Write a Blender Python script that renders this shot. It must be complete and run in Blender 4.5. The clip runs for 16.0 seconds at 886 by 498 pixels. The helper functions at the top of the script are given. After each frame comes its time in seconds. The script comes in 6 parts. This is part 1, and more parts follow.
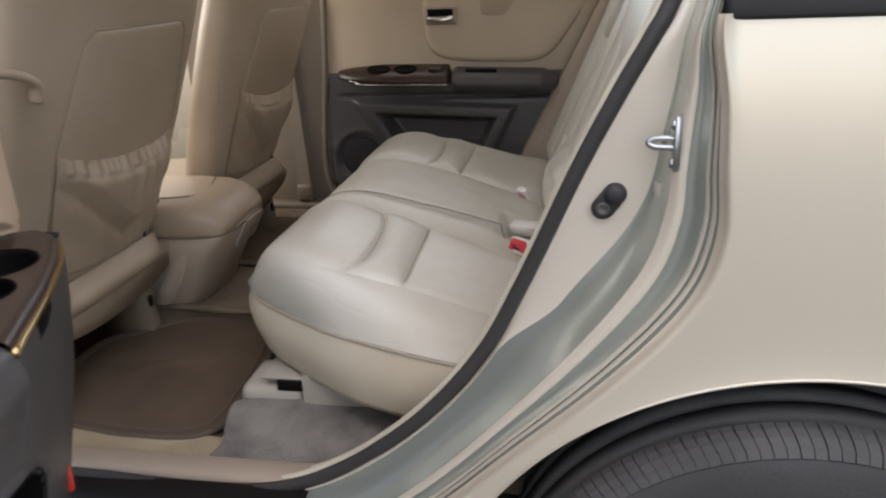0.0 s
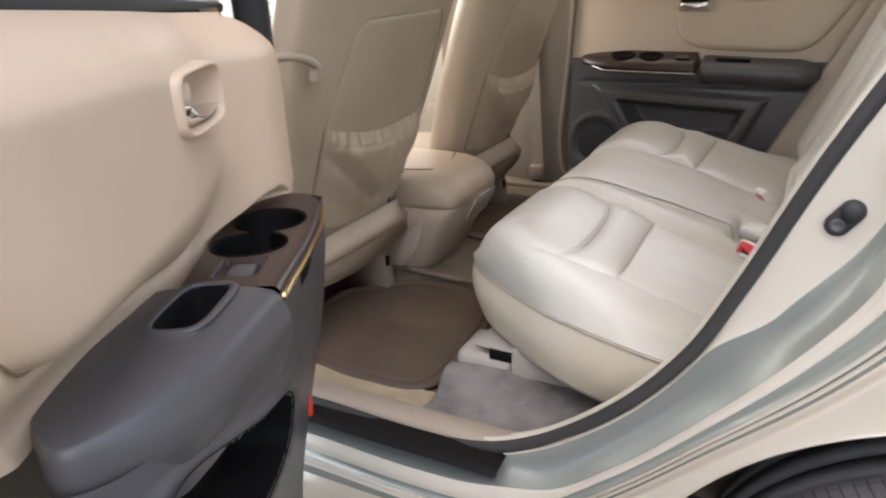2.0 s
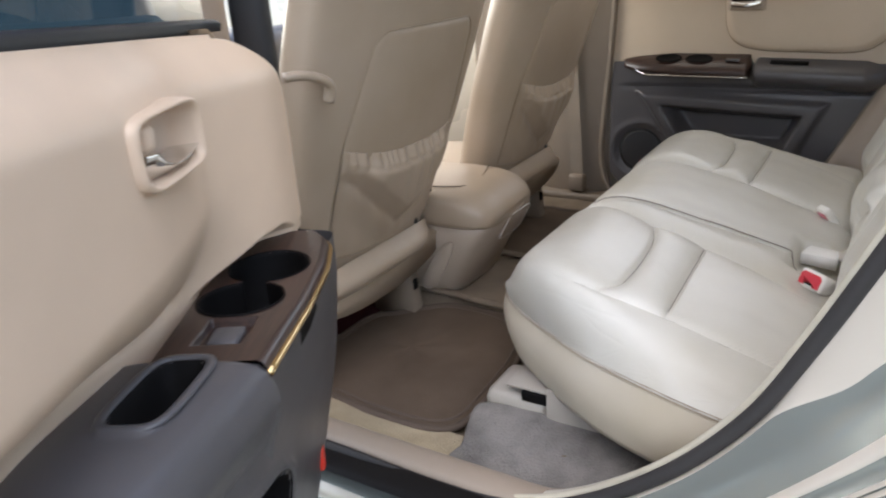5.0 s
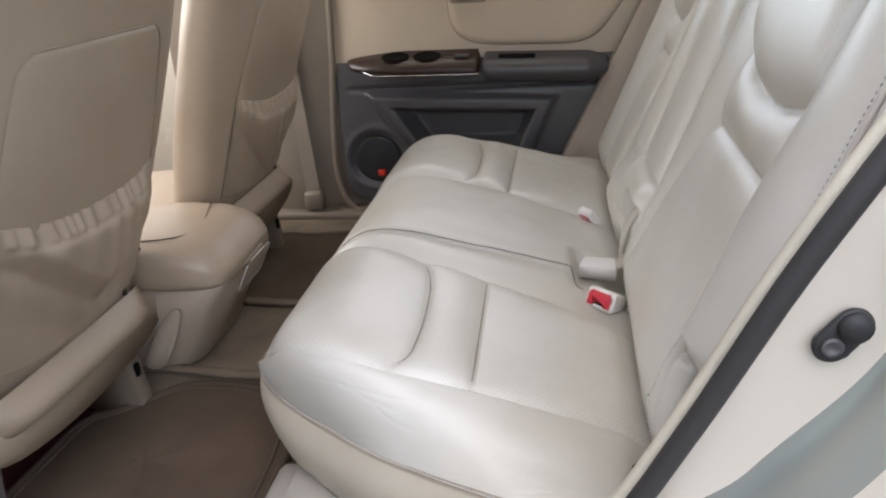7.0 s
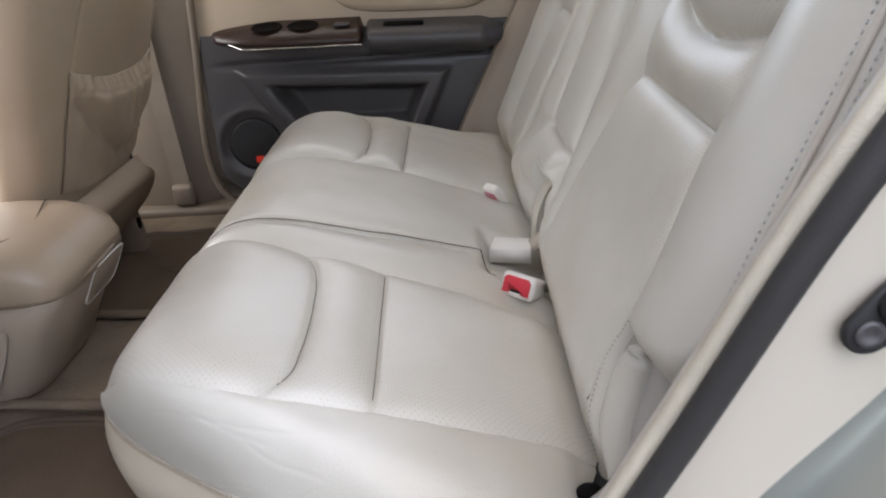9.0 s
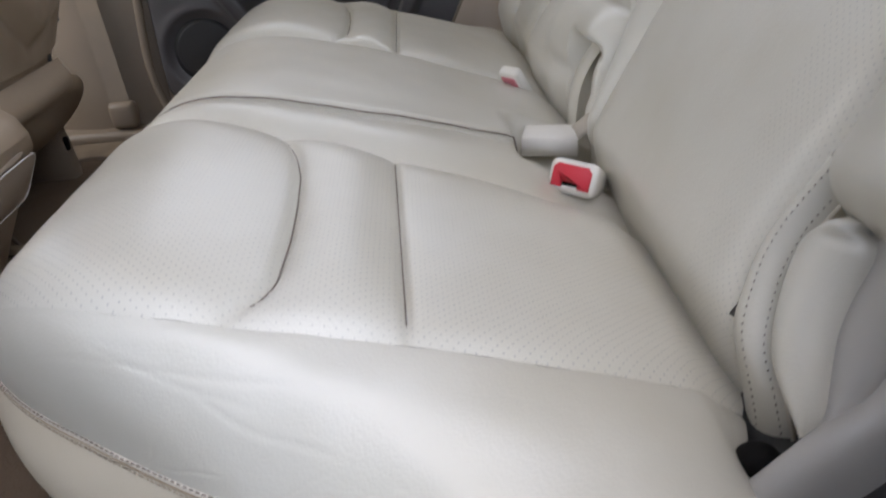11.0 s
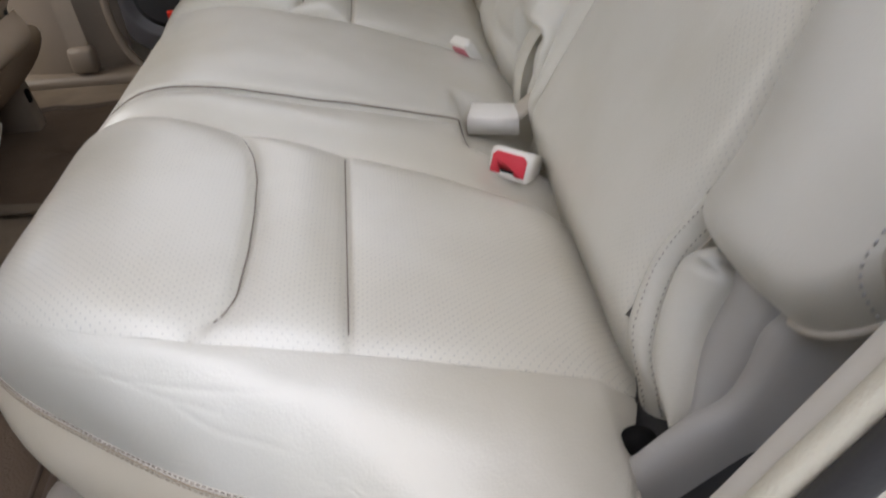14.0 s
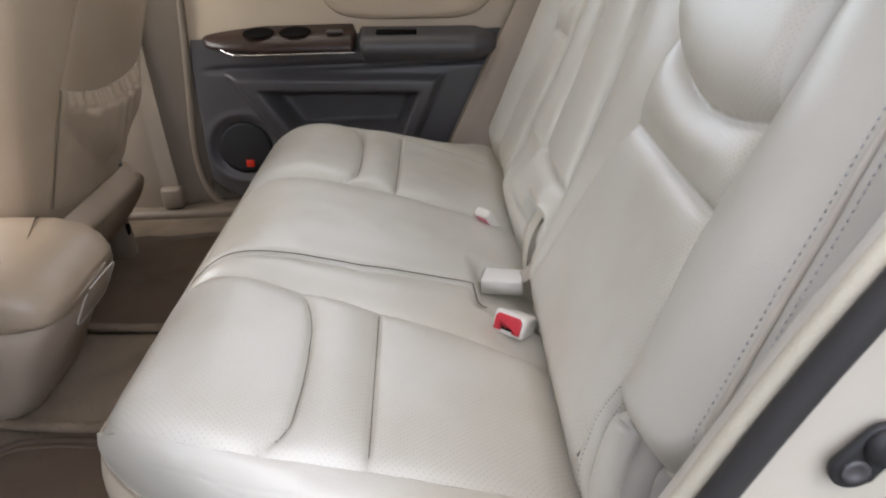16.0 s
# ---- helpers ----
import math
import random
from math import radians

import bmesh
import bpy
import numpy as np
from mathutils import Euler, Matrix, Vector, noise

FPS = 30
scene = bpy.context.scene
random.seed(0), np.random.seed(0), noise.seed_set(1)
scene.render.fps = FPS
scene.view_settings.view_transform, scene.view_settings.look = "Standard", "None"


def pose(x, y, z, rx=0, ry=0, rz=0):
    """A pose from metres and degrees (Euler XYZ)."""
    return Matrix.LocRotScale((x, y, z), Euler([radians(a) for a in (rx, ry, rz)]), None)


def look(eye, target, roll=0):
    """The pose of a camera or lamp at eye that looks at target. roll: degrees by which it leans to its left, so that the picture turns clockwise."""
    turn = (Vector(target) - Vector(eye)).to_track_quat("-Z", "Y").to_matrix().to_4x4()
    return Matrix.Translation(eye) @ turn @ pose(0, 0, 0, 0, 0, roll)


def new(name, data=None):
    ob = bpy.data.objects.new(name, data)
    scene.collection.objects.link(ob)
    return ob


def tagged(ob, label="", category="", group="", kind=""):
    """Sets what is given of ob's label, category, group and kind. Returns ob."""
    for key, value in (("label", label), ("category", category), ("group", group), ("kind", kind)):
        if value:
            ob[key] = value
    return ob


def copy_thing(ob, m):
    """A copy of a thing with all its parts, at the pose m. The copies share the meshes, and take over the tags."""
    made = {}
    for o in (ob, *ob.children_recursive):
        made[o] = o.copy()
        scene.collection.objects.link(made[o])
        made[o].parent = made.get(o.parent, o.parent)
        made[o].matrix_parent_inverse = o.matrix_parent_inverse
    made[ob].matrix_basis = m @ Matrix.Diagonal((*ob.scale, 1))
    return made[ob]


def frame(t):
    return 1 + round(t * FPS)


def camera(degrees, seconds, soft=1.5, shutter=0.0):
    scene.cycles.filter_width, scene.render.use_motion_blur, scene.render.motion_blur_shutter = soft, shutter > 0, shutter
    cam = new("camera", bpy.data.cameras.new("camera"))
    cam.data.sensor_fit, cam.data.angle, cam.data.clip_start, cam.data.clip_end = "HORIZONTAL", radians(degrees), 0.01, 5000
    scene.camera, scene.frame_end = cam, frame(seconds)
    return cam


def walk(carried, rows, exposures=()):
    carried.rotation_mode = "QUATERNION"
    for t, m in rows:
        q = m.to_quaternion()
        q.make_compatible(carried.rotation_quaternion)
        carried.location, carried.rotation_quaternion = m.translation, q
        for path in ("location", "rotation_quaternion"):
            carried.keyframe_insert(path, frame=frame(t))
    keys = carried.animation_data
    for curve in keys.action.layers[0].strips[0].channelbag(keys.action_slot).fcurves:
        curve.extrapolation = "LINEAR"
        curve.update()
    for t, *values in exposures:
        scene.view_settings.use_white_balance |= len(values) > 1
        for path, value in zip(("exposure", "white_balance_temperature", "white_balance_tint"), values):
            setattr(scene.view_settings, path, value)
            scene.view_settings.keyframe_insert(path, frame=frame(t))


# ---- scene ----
cam = camera(62.0, 16.0, soft=2.0, shutter=0.4)
PATH = [
    (0, (0.257, -1.579, 1.14), (-0.082, 0.265, 0.445), -2.3),
    (0.5, (0.234, -1.629, 1.153), (-0.211, 0.188, 0.443), -2.2),
    (1, (0.256, -1.64, 1.161), (-0.323, 0.132, 0.436), -2.2),
    (1.5, (0.284, -1.625, 1.162), (-0.462, 0.08, 0.43), -2.4),
    (2, (0.281, -1.619, 1.169), (-0.626, 0.008, 0.44), -2.6),
    (2.5, (0.286, -1.612, 1.168), (-0.775, -0.082, 0.439), -2.6),
    (3, (0.285, -1.608, 1.184), (-0.879, -0.152, 0.459), -2.8),
    (3.2, (0.281, -1.599, 1.19), (-0.907, -0.167, 0.455), -2.6),
    (5.3, (0.224, -1.452, 1.179), (-0.683, 0.165, 0.43), -4.2),
    (5.5, (0.189, -1.407, 1.182), (-0.639, 0.242, 0.409), -4.2),
    (6, (0.157, -1.355, 1.165), (-0.489, 0.369, 0.384), -4.3),
    (6.5, (0.133, -1.307, 1.157), (-0.348, 0.469, 0.374), -4.5),
    (7, (0.117, -1.265, 1.172), (-0.219, 0.541, 0.381), -4.2),
    (7.5, (0.111, -1.225, 1.173), (-0.124, 0.594, 0.376), -4.2),
    (8, (0.113, -1.205, 1.132), (-0.045, 0.617, 0.324), -3.9),
    (8.2, (0.111, -1.2, 1.12), (-0.02, 0.622, 0.306), -3.8),
    (10.3, (0.061, -0.933, 1.025), (0.077, 0.863, 0.144), -3.9),
    (10.5, (0.051, -0.925, 1.001), (0.079, 0.862, 0.103), -3.7),
    (11, (0.027, -0.912, 0.935), (0.057, 0.85, -0.01), -4.5),
    (11.5, (0.011, -0.912, 0.906), (0.041, 0.818, -0.098), -4.9),
    (12, (0.006, -0.911, 0.89), (0.039, 0.779, -0.179), -5.3),
    (12.5, (0.005, -0.922, 0.887), (0.049, 0.731, -0.239), -5.5),
    (13, (0.005, -0.936, 0.901), (0.058, 0.69, -0.263), -5.5),
    (13.5, (0.028, -0.937, 0.957), (0.1, 0.682, -0.215), -4.7),
    (14, (0.056, -0.937, 1.027), (0.14, 0.694, -0.127), -3.7),
    (14.5, (0.07, -0.939, 1.089), (0.148, 0.724, -0.019), -2.9),
    (15, (0.08, -0.961, 1.123), (0.137, 0.741, 0.075), -2.7),
    (15.5, (0.085, -1.009, 1.157), (0.102, 0.74, 0.186), -2.6),
    (16, (0.091, -1.087, 1.173), (0.072, 0.703, 0.281), -2.5),
]
# seconds, stops, kelvin, tint of the picture
EXPOSURES = [(0.0, 0.89, 6950, 13), (0.5, 1.16, 7000, 14), (1.0, 1.31, 7000, 14), (2.0, 1.41, 6850, 13), (3.0, 1.44, 6700, 11), (5.5, 1.38, 6450, 11), (8.0, 1.35, 6500, 13), (10.5, 1.22, 6250, 11), (11.5, 1.25, 6400, 12), (12.5, 1.18, 6600, 13), (13.5, 1.25, 6550, 12), (14.5, 1.29, 6450, 11), (16.0, 1.41, 6500, 12)]
walk(cam, [(t, look(eye, target, roll)) for t, eye, target, roll in PATH], EXPOSURES)

# ---- world and sun ----
world = bpy.data.worlds.new("sky")
scene.world = world
world.use_nodes = True
wn = world.node_tree.nodes
sky = wn.new("ShaderNodeTexSky")
sky.sky_type, sky.sun_disc = "NISHITA", False
SUN_UP, SUN_ROUND = 60.0, 172.0
sky.sun_elevation, sky.sun_rotation = radians(SUN_UP), radians(SUN_ROUND)
world.node_tree.links.new(sky.outputs[0], wn["Background"].inputs[0])
wn["Background"].inputs[1].default_value = 0.15
sun = new("sun", bpy.data.lights.new("sun", "SUN"))
sun.data.energy, sun.data.angle, sun.data.color = 1.4, radians(115), (1.0, 0.968, 0.92)
a, b = radians(SUN_ROUND), radians(SUN_UP)
sun.matrix_world = look((5 * math.sin(a) * math.cos(b), 5 * math.cos(a) * math.cos(b), 5 * math.sin(b)), (0, 0, 0))


def window_light(name, at, to, wide, high, watts):
    """Sky light standing in a window's opening."""
    ob = new(name, bpy.data.lights.new(name, "AREA"))
    ob.data.shape, ob.data.size, ob.data.size_y, ob.data.energy = "RECTANGLE", wide, high, watts
    ob.data.color = (1.0, 0.955, 0.86)
    ob.matrix_world = look(at, to)


window_light("far_window_light", (-0.10, 0.66, 1.33), (0.0, 0.0, 0.80), 0.9, 0.30, 0.75)
window_light("windscreen_light", (-1.50, 0.0, 1.30), (0.2, 0.1, 0.95), 1.2, 0.45, 6.2)

# ---- materials ----
def material(name):
    m = bpy.data.materials.new(name)
    m.use_nodes = True
    return m, m.node_tree.nodes, m.node_tree.links, m.node_tree.nodes["Principled BSDF"]


def surface(name, col, rough=0.5, metal=0.0, vary=0.12, vscale=6.0, grain=300.0, bump=0.15, spec=0.5, coat=0.0, wear=None, dist=0.002):
    """Two scales of variation: soft blotches in the colour, fine grain in the relief."""
    m, n, l, p = material(name)
    tc = n.new("ShaderNodeTexCoord")
    big = n.new("ShaderNodeTexNoise")
    big.inputs["Scale"].default_value, big.inputs["Detail"].default_value = vscale, 5
    l.new(tc.outputs["Object"], big.inputs["Vector"])
    mix = n.new("ShaderNodeMix")
    mix.data_type = "RGBA"
    other = wear or [max(0.0, c * (1 - 2 * vary)) for c in col]
    mix.inputs["A"].default_value, mix.inputs["B"].default_value = (*col, 1), (*other, 1)
    ramp = n.new("ShaderNodeMapRange")
    ramp.inputs[1].default_value, ramp.inputs[2].default_value = 0.38, 0.72
    l.new(big.outputs["Fac"], ramp.inputs[0])
    l.new(ramp.outputs[0], mix.inputs["Factor"])
    l.new(mix.outputs["Result"], p.inputs["Base Color"])
    fine = n.new("ShaderNodeTexNoise")
    fine.inputs["Scale"].default_value, fine.inputs["Detail"].default_value = grain, 3
    l.new(tc.outputs["Object"], fine.inputs["Vector"])
    bp = n.new("ShaderNodeBump")
    bp.inputs["Strength"].default_value, bp.inputs["Distance"].default_value = bump, dist
    l.new(fine.outputs["Fac"], bp.inputs["Height"])
    l.new(bp.outputs[0], p.inputs["Normal"])
    rr = n.new("ShaderNodeMapRange")
    rr.inputs[3].default_value, rr.inputs[4].default_value = rough * 0.88, min(1, rough * 1.12)
    l.new(big.outputs["Fac"], rr.inputs[0])
    l.new(rr.outputs[0], p.inputs["Roughness"])
    p.inputs["Metallic"].default_value = metal
    p.inputs["Specular IOR Level"].default_value = spec
    p.inputs["Coat Weight"].default_value = coat
    p.inputs["Coat Roughness"].default_value = 0.2
    return m


def leather(name, col, axes=None, rough=0.34, crack=0.0, hole_tone=0.56):
    """Grained leather; with axes, rows of small punched holes on that pair of axes."""
    m, n, l, p = material(name)
    tc = n.new("ShaderNodeTexCoord")
    big = n.new("ShaderNodeTexNoise")
    big.inputs["Scale"].default_value, big.inputs["Detail"].default_value = 5.0, 6
    l.new(tc.outputs["Object"], big.inputs["Vector"])
    mix = n.new("ShaderNodeMix")
    mix.data_type = "RGBA"
    mix.inputs["A"].default_value = (*col, 1)
    mix.inputs["B"].default_value = (col[0] * 0.86, col[1] * 0.84, col[2] * 0.79, 1)
    mr = n.new("ShaderNodeMapRange")
    mr.inputs[1].default_value, mr.inputs[2].default_value = 0.42, 0.75
    l.new(big.outputs["Fac"], mr.inputs[0])
    l.new(mr.outputs[0], mix.inputs["Factor"])
    grain = n.new("ShaderNodeTexVoronoi")
    grain.inputs["Scale"].default_value = 520
    l.new(tc.outputs["Object"], grain.inputs["Vector"])
    wrinkle = n.new("ShaderNodeTexNoise")
    wrinkle.inputs["Scale"].default_value, wrinkle.inputs["Detail"].default_value = 34, 4
    wrinkle.inputs["Distortion"].default_value = 1.2
    l.new(tc.outputs["Object"], wrinkle.inputs["Vector"])
    b1 = n.new("ShaderNodeBump")
    b1.inputs["Strength"].default_value, b1.inputs["Distance"].default_value = 0.14, 0.0008
    l.new(grain.outputs["Distance"], b1.inputs["Height"])
    b2 = n.new("ShaderNodeBump")
    b2.inputs["Strength"].default_value, b2.inputs["Distance"].default_value = 0.10, 0.0022
    l.new(wrinkle.outputs["Fac"], b2.inputs["Height"])
    l.new(b1.outputs[0], b2.inputs["Normal"])
    last, colour = b2, mix.outputs["Result"]
    if crack:
        cr = n.new("ShaderNodeTexVoronoi")
        cr.feature = "DISTANCE_TO_EDGE"
        cr.inputs["Scale"].default_value = 30
        warp = n.new("ShaderNodeTexNoise")
        warp.inputs["Scale"].default_value = 14
        l.new(tc.outputs["Object"], warp.inputs["Vector"])
        add = n.new("ShaderNodeVectorMath")
        add.operation = "MULTIPLY_ADD"
        add.inputs[1].default_value = (0.06, 0.06, 0.06)
        l.new(warp.outputs["Color"], add.inputs[0])
        l.new(tc.outputs["Object"], add.inputs[2])
        l.new(add.outputs[0], cr.inputs["Vector"])
        b3 = n.new("ShaderNodeBump")
        b3.inputs["Strength"].default_value, b3.inputs["Distance"].default_value = crack, 0.002
        cm = n.new("ShaderNodeMapRange")
        cm.inputs[1].default_value, cm.inputs[2].default_value = 0.0, 0.03
        l.new(cr.outputs["Distance"], cm.inputs[0])
        l.new(cm.outputs[0], b3.inputs["Height"])
        l.new(last.outputs[0], b3.inputs["Normal"])
        last = b3
    if axes:
        sep = n.new("ShaderNodeSeparateXYZ")
        l.new(tc.outputs["Object"], sep.inputs[0])

        def mth(op, x, y=None):
            q = n.new("ShaderNodeMath")
            q.operation = op
            for k, v in enumerate((x, y)):
                if v is None:
                    continue
                if isinstance(v, (int, float)):
                    q.inputs[k].default_value = v
                else:
                    l.new(v, q.inputs[k])
            return q.outputs[0]

        u, v = (sep.outputs[i] for i in axes)
        s = 1 / 0.0062
        us, vs = mth("MULTIPLY", u, s), mth("MULTIPLY", v, s)

        def dots(ou, ov):
            fu = mth("SUBTRACT", mth("FRACT", mth("ADD", us, ou)), 0.5)
            fv = mth("SUBTRACT", mth("FRACT", mth("ADD", vs, ov)), 0.5)
            return mth("SQRT", mth("ADD", mth("MULTIPLY", fu, fu), mth("MULTIPLY", fv, fv)))

        d = mth("MINIMUM", dots(0.0, 0.0), dots(0.5, 0.5))
        soft = n.new("ShaderNodeMapRange")
        soft.inputs[1].default_value, soft.inputs[2].default_value = 0.36, 0.60
        soft.inputs[3].default_value, soft.inputs[4].default_value = 0.25, 0.9
        l.new(big.outputs["Fac"], soft.inputs[0])
        hole = mth("MULTIPLY", mth("LESS_THAN", d, 0.085), soft.outputs[0])
        dark = n.new("ShaderNodeMix")
        dark.data_type = "RGBA"
        l.new(hole, dark.inputs["Factor"])
        l.new(colour, dark.inputs["A"])
        dark.inputs["B"].default_value = (col[0] * hole_tone, col[1] * hole_tone, col[2] * (hole_tone + 0.04), 1)
        colour = dark.outputs["Result"]
    l.new(colour, p.inputs["Base Color"])
    l.new(last.outputs[0], p.inputs["Normal"])
    p.inputs["Roughness"].default_value = rough
    p.inputs["Specular IOR Level"].default_value = 0.6
    return m


def wood_gloss():
    m, n, l, p = material("dark_wood_trim")
    tc = n.new("ShaderNodeTexCoord")
    mp = n.new("ShaderNodeMapping")
    mp.inputs["Scale"].default_value = (7, 160, 160)
    l.new(tc.outputs["Object"], mp.inputs["Vector"])
    nz = n.new("ShaderNodeTexNoise")
    nz.inputs["Scale"].default_value, nz.inputs["Detail"].default_value = 1.4, 5
    l.new(mp.outputs[0], nz.inputs["Vector"])
    cr = n.new("ShaderNodeValToRGB")
    cr.color_ramp.elements[0].position, cr.color_ramp.elements[0].color = 0.35, (0.020, 0.010, 0.008, 1)
    cr.color_ramp.elements[1].position, cr.color_ramp.elements[1].color = 0.7, (0.052, 0.025, 0.018, 1)
    l.new(nz.outputs["Fac"], cr.inputs[0])
    l.new(cr.outputs[0], p.inputs["Base Color"])
    p.inputs["Roughness"].default_value = 0.36
    p.inputs["Coat Weight"].default_value, p.inputs["Coat Roughness"].default_value = 0.10, 0.12
    return m


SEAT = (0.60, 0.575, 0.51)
M_LEATHER = leather("ivory_leather", SEAT)
M_WORN = leather("creased_ivory_leather", SEAT, crack=0.025)
# Darker, warmer tone than SEAT for the cushion sides.
M_SIDE = leather("beige_seat_side", (0.50, 0.445, 0.352), rough=0.42)
M_PERF = leather("perforated_ivory_leather", SEAT, axes=(0, 1))
M_PERF_BACK = leather("perforated_back_leather", SEAT, axes=(1, 2), hole_tone=0.60)
M_TAN = leather("tan_leather", (0.375, 0.292, 0.213), rough=0.42)
M_TANSEAM = surface("tan_seam", (0.30, 0.23, 0.155), 0.6, grain=700)
M_PIPING = surface("seam_welt", (0.58, 0.53, 0.45), 0.55, grain=700)
M_PALETHREAD = surface("grey_blue_thread", (0.50, 0.49, 0.48), 0.7, grain=900)
M_TANTHREAD = surface("tan_thread", (0.36, 0.30, 0.235), 0.8, grain=900)
M_THREAD = surface("brown_thread", (0.20, 0.165, 0.14), 0.8, grain=900)
M_BEIGE = surface("beige_moulded_plastic", (0.385, 0.308, 0.24), 0.48, grain=900, bump=0.25, vary=0.05, dist=0.0006)
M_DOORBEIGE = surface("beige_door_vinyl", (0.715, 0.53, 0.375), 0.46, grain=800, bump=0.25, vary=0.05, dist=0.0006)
# The near door's vinyl again, greyed and darkened for shade across the cabin.
M_FARVINYL = surface("shaded_beige_vinyl", (0.56, 0.45, 0.335), 0.46, grain=800, bump=0.25, vary=0.05, dist=0.0006)
M_CREAM = surface("cream_edge_trim", (0.64, 0.585, 0.46), 0.75, grain=500, bump=0.4)
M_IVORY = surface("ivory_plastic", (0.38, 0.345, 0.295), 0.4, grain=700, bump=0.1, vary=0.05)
M_IVORYTRIM = surface("pale_ivory_trim", (0.66, 0.61, 0.53), 0.5, grain=900, bump=0.15, vary=0.05, dist=0.0006)
M_GREYPLASTIC = surface("warm_grey_plastic", (0.42, 0.40, 0.372), 0.42, grain=900, bump=0.2, vary=0.06, dist=0.0006)
M_DARK = surface("charcoal_moulded_plastic", (0.084, 0.078, 0.080), 0.38, spec=0.5, grain=900, bump=0.25, vary=0.1, dist=0.0006)
M_CHARBEZEL = surface("charcoal_bezel_plastic", (0.085, 0.08, 0.083), 0.38, grain=900, bump=0.15, dist=0.0006)
M_BLACK = surface("black_rubber", (0.022, 0.021, 0.022), 0.55, grain=600, bump=0.15)
M_SEAL = surface("black_door_seal", (0.040, 0.037, 0.036), 0.62, grain=500, bump=0.2)
M_GLOSSBLACK = surface("glossy_black_plastic", (0.008, 0.007, 0.007), 0.4, grain=400, bump=0.05, spec=0.2)
# Near-black colour puts the shade into holes, slots, pockets and gaps.
M_HOLE = surface("recess_shade_black", (0.005, 0.0045, 0.0045), 0.7, spec=0.1)
M_CARPET = surface("tan_carpet", (0.22, 0.172, 0.125), 0.95, grain=260, bump=0.8, vary=0.2, vscale=9, spec=0.1, dist=0.004)
M_CREAMCARPET = surface("cream_carpet", (0.46, 0.375, 0.255), 0.95, grain=260, bump=0.8, vary=0.16, vscale=9, spec=0.1, dist=0.004)
M_MAROON = surface("maroon_carpet", (0.075, 0.022, 0.026), 0.95, grain=260, bump=0.8, vary=0.2, vscale=9, spec=0.1, dist=0.004)
M_GREYCARPET = surface("worn_grey_carpet", (0.245, 0.225, 0.205), 0.95, grain=240, bump=0.8, vary=0.28, vscale=14, spec=0.1, dist=0.004)
M_MAT = surface("brown_floor_mat", (0.130, 0.094, 0.067), 0.9, grain=330, bump=0.7, vary=0.14, vscale=7, spec=0.15, dist=0.003)
M_MATEDGE = surface("brown_mat_binding", (0.11, 0.078, 0.056), 0.8, grain=400)
# Same body paint, darkened for the shade and dark reflections in the hollows.
M_CHANNEL = surface("shaded_jamb_paint", (0.43, 0.46, 0.415), 0.25, metal=0.6, vary=0.03, vscale=0.9, grain=1500, bump=0.0, coat=1.0, dist=0.0003)
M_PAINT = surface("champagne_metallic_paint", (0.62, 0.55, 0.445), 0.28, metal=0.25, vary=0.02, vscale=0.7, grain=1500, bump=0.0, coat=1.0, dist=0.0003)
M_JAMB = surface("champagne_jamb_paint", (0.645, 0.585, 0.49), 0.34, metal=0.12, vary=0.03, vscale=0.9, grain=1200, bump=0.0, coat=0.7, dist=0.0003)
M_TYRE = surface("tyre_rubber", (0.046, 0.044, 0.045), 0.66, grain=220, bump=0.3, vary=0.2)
# Tread rubber lightened to stand for light missing under the arch.
M_TREAD = surface("brightened_tread_rubber", (0.085, 0.081, 0.079), 0.8, grain=240, bump=0.3, vary=0.25)
M_STEEL = surface("zinc_steel", (0.50, 0.52, 0.53), 0.38, metal=1.0, vary=0.08, grain=300, bump=0.1)
M_CHROME = surface("chrome", (0.82, 0.81, 0.80), 0.1, metal=1.0, vary=0.02, grain=100, bump=0.0)
M_GILT = surface("golden_varnished_edge", (0.72, 0.52, 0.26), 0.14, metal=1.0, vary=0.1, grain=150, bump=0.02)
M_RED = surface("red_plastic", (0.62, 0.035, 0.055), 0.38, vary=0.1, grain=600, bump=0.1)
M_PINK = surface("faded_pink_plastic", (0.56, 0.19, 0.22), 0.45, vary=0.1, grain=600, bump=0.1)
M_REDGLOW = surface("red_reflector", (0.75, 0.05, 0.03), 0.2, vary=0.05, grain=200, bump=0.3)
M_WHITE = surface("white_plastic", (0.74, 0.71, 0.655), 0.45, vary=0.06, grain=500, bump=0.1)
# Beige trim and webbing with the cabin's shade mixed into their colour.
M_PILLAR = surface("shaded_pillar_plastic", (0.195, 0.153, 0.113), 0.5, grain=900, bump=0.2, vary=0.08, dist=0.0006)
M_FARBELT = surface("shaded_belt_webbing", (0.22, 0.176, 0.133), 0.85, grain=500, bump=0.5)
M_BELT = surface("beige_belt_webbing", (0.47, 0.42, 0.35), 0.85, grain=500, bump=0.5)
M_HEAD = surface("headliner_cloth", (0.80, 0.76, 0.68), 0.95, grain=400, bump=0.4)
M_ASPHALT = surface("driveway_concrete", (0.085, 0.067, 0.046), 0.9, grain=60, bump=0.6, vary=0.2, vscale=1.5, dist=0.01)
M_WOOD = wood_gloss()
M_GLASS, gn, gl, gp = material("tinted_glass")
gp.inputs["Base Color"].default_value = (0.028, 0.040, 0.046, 1)
gp.inputs["Transmission Weight"].default_value, gp.inputs["Roughness"].default_value = 1.0, 0.0
gp.inputs["IOR"].default_value = 1.45


# ---- building helpers ----
PLACE = {}


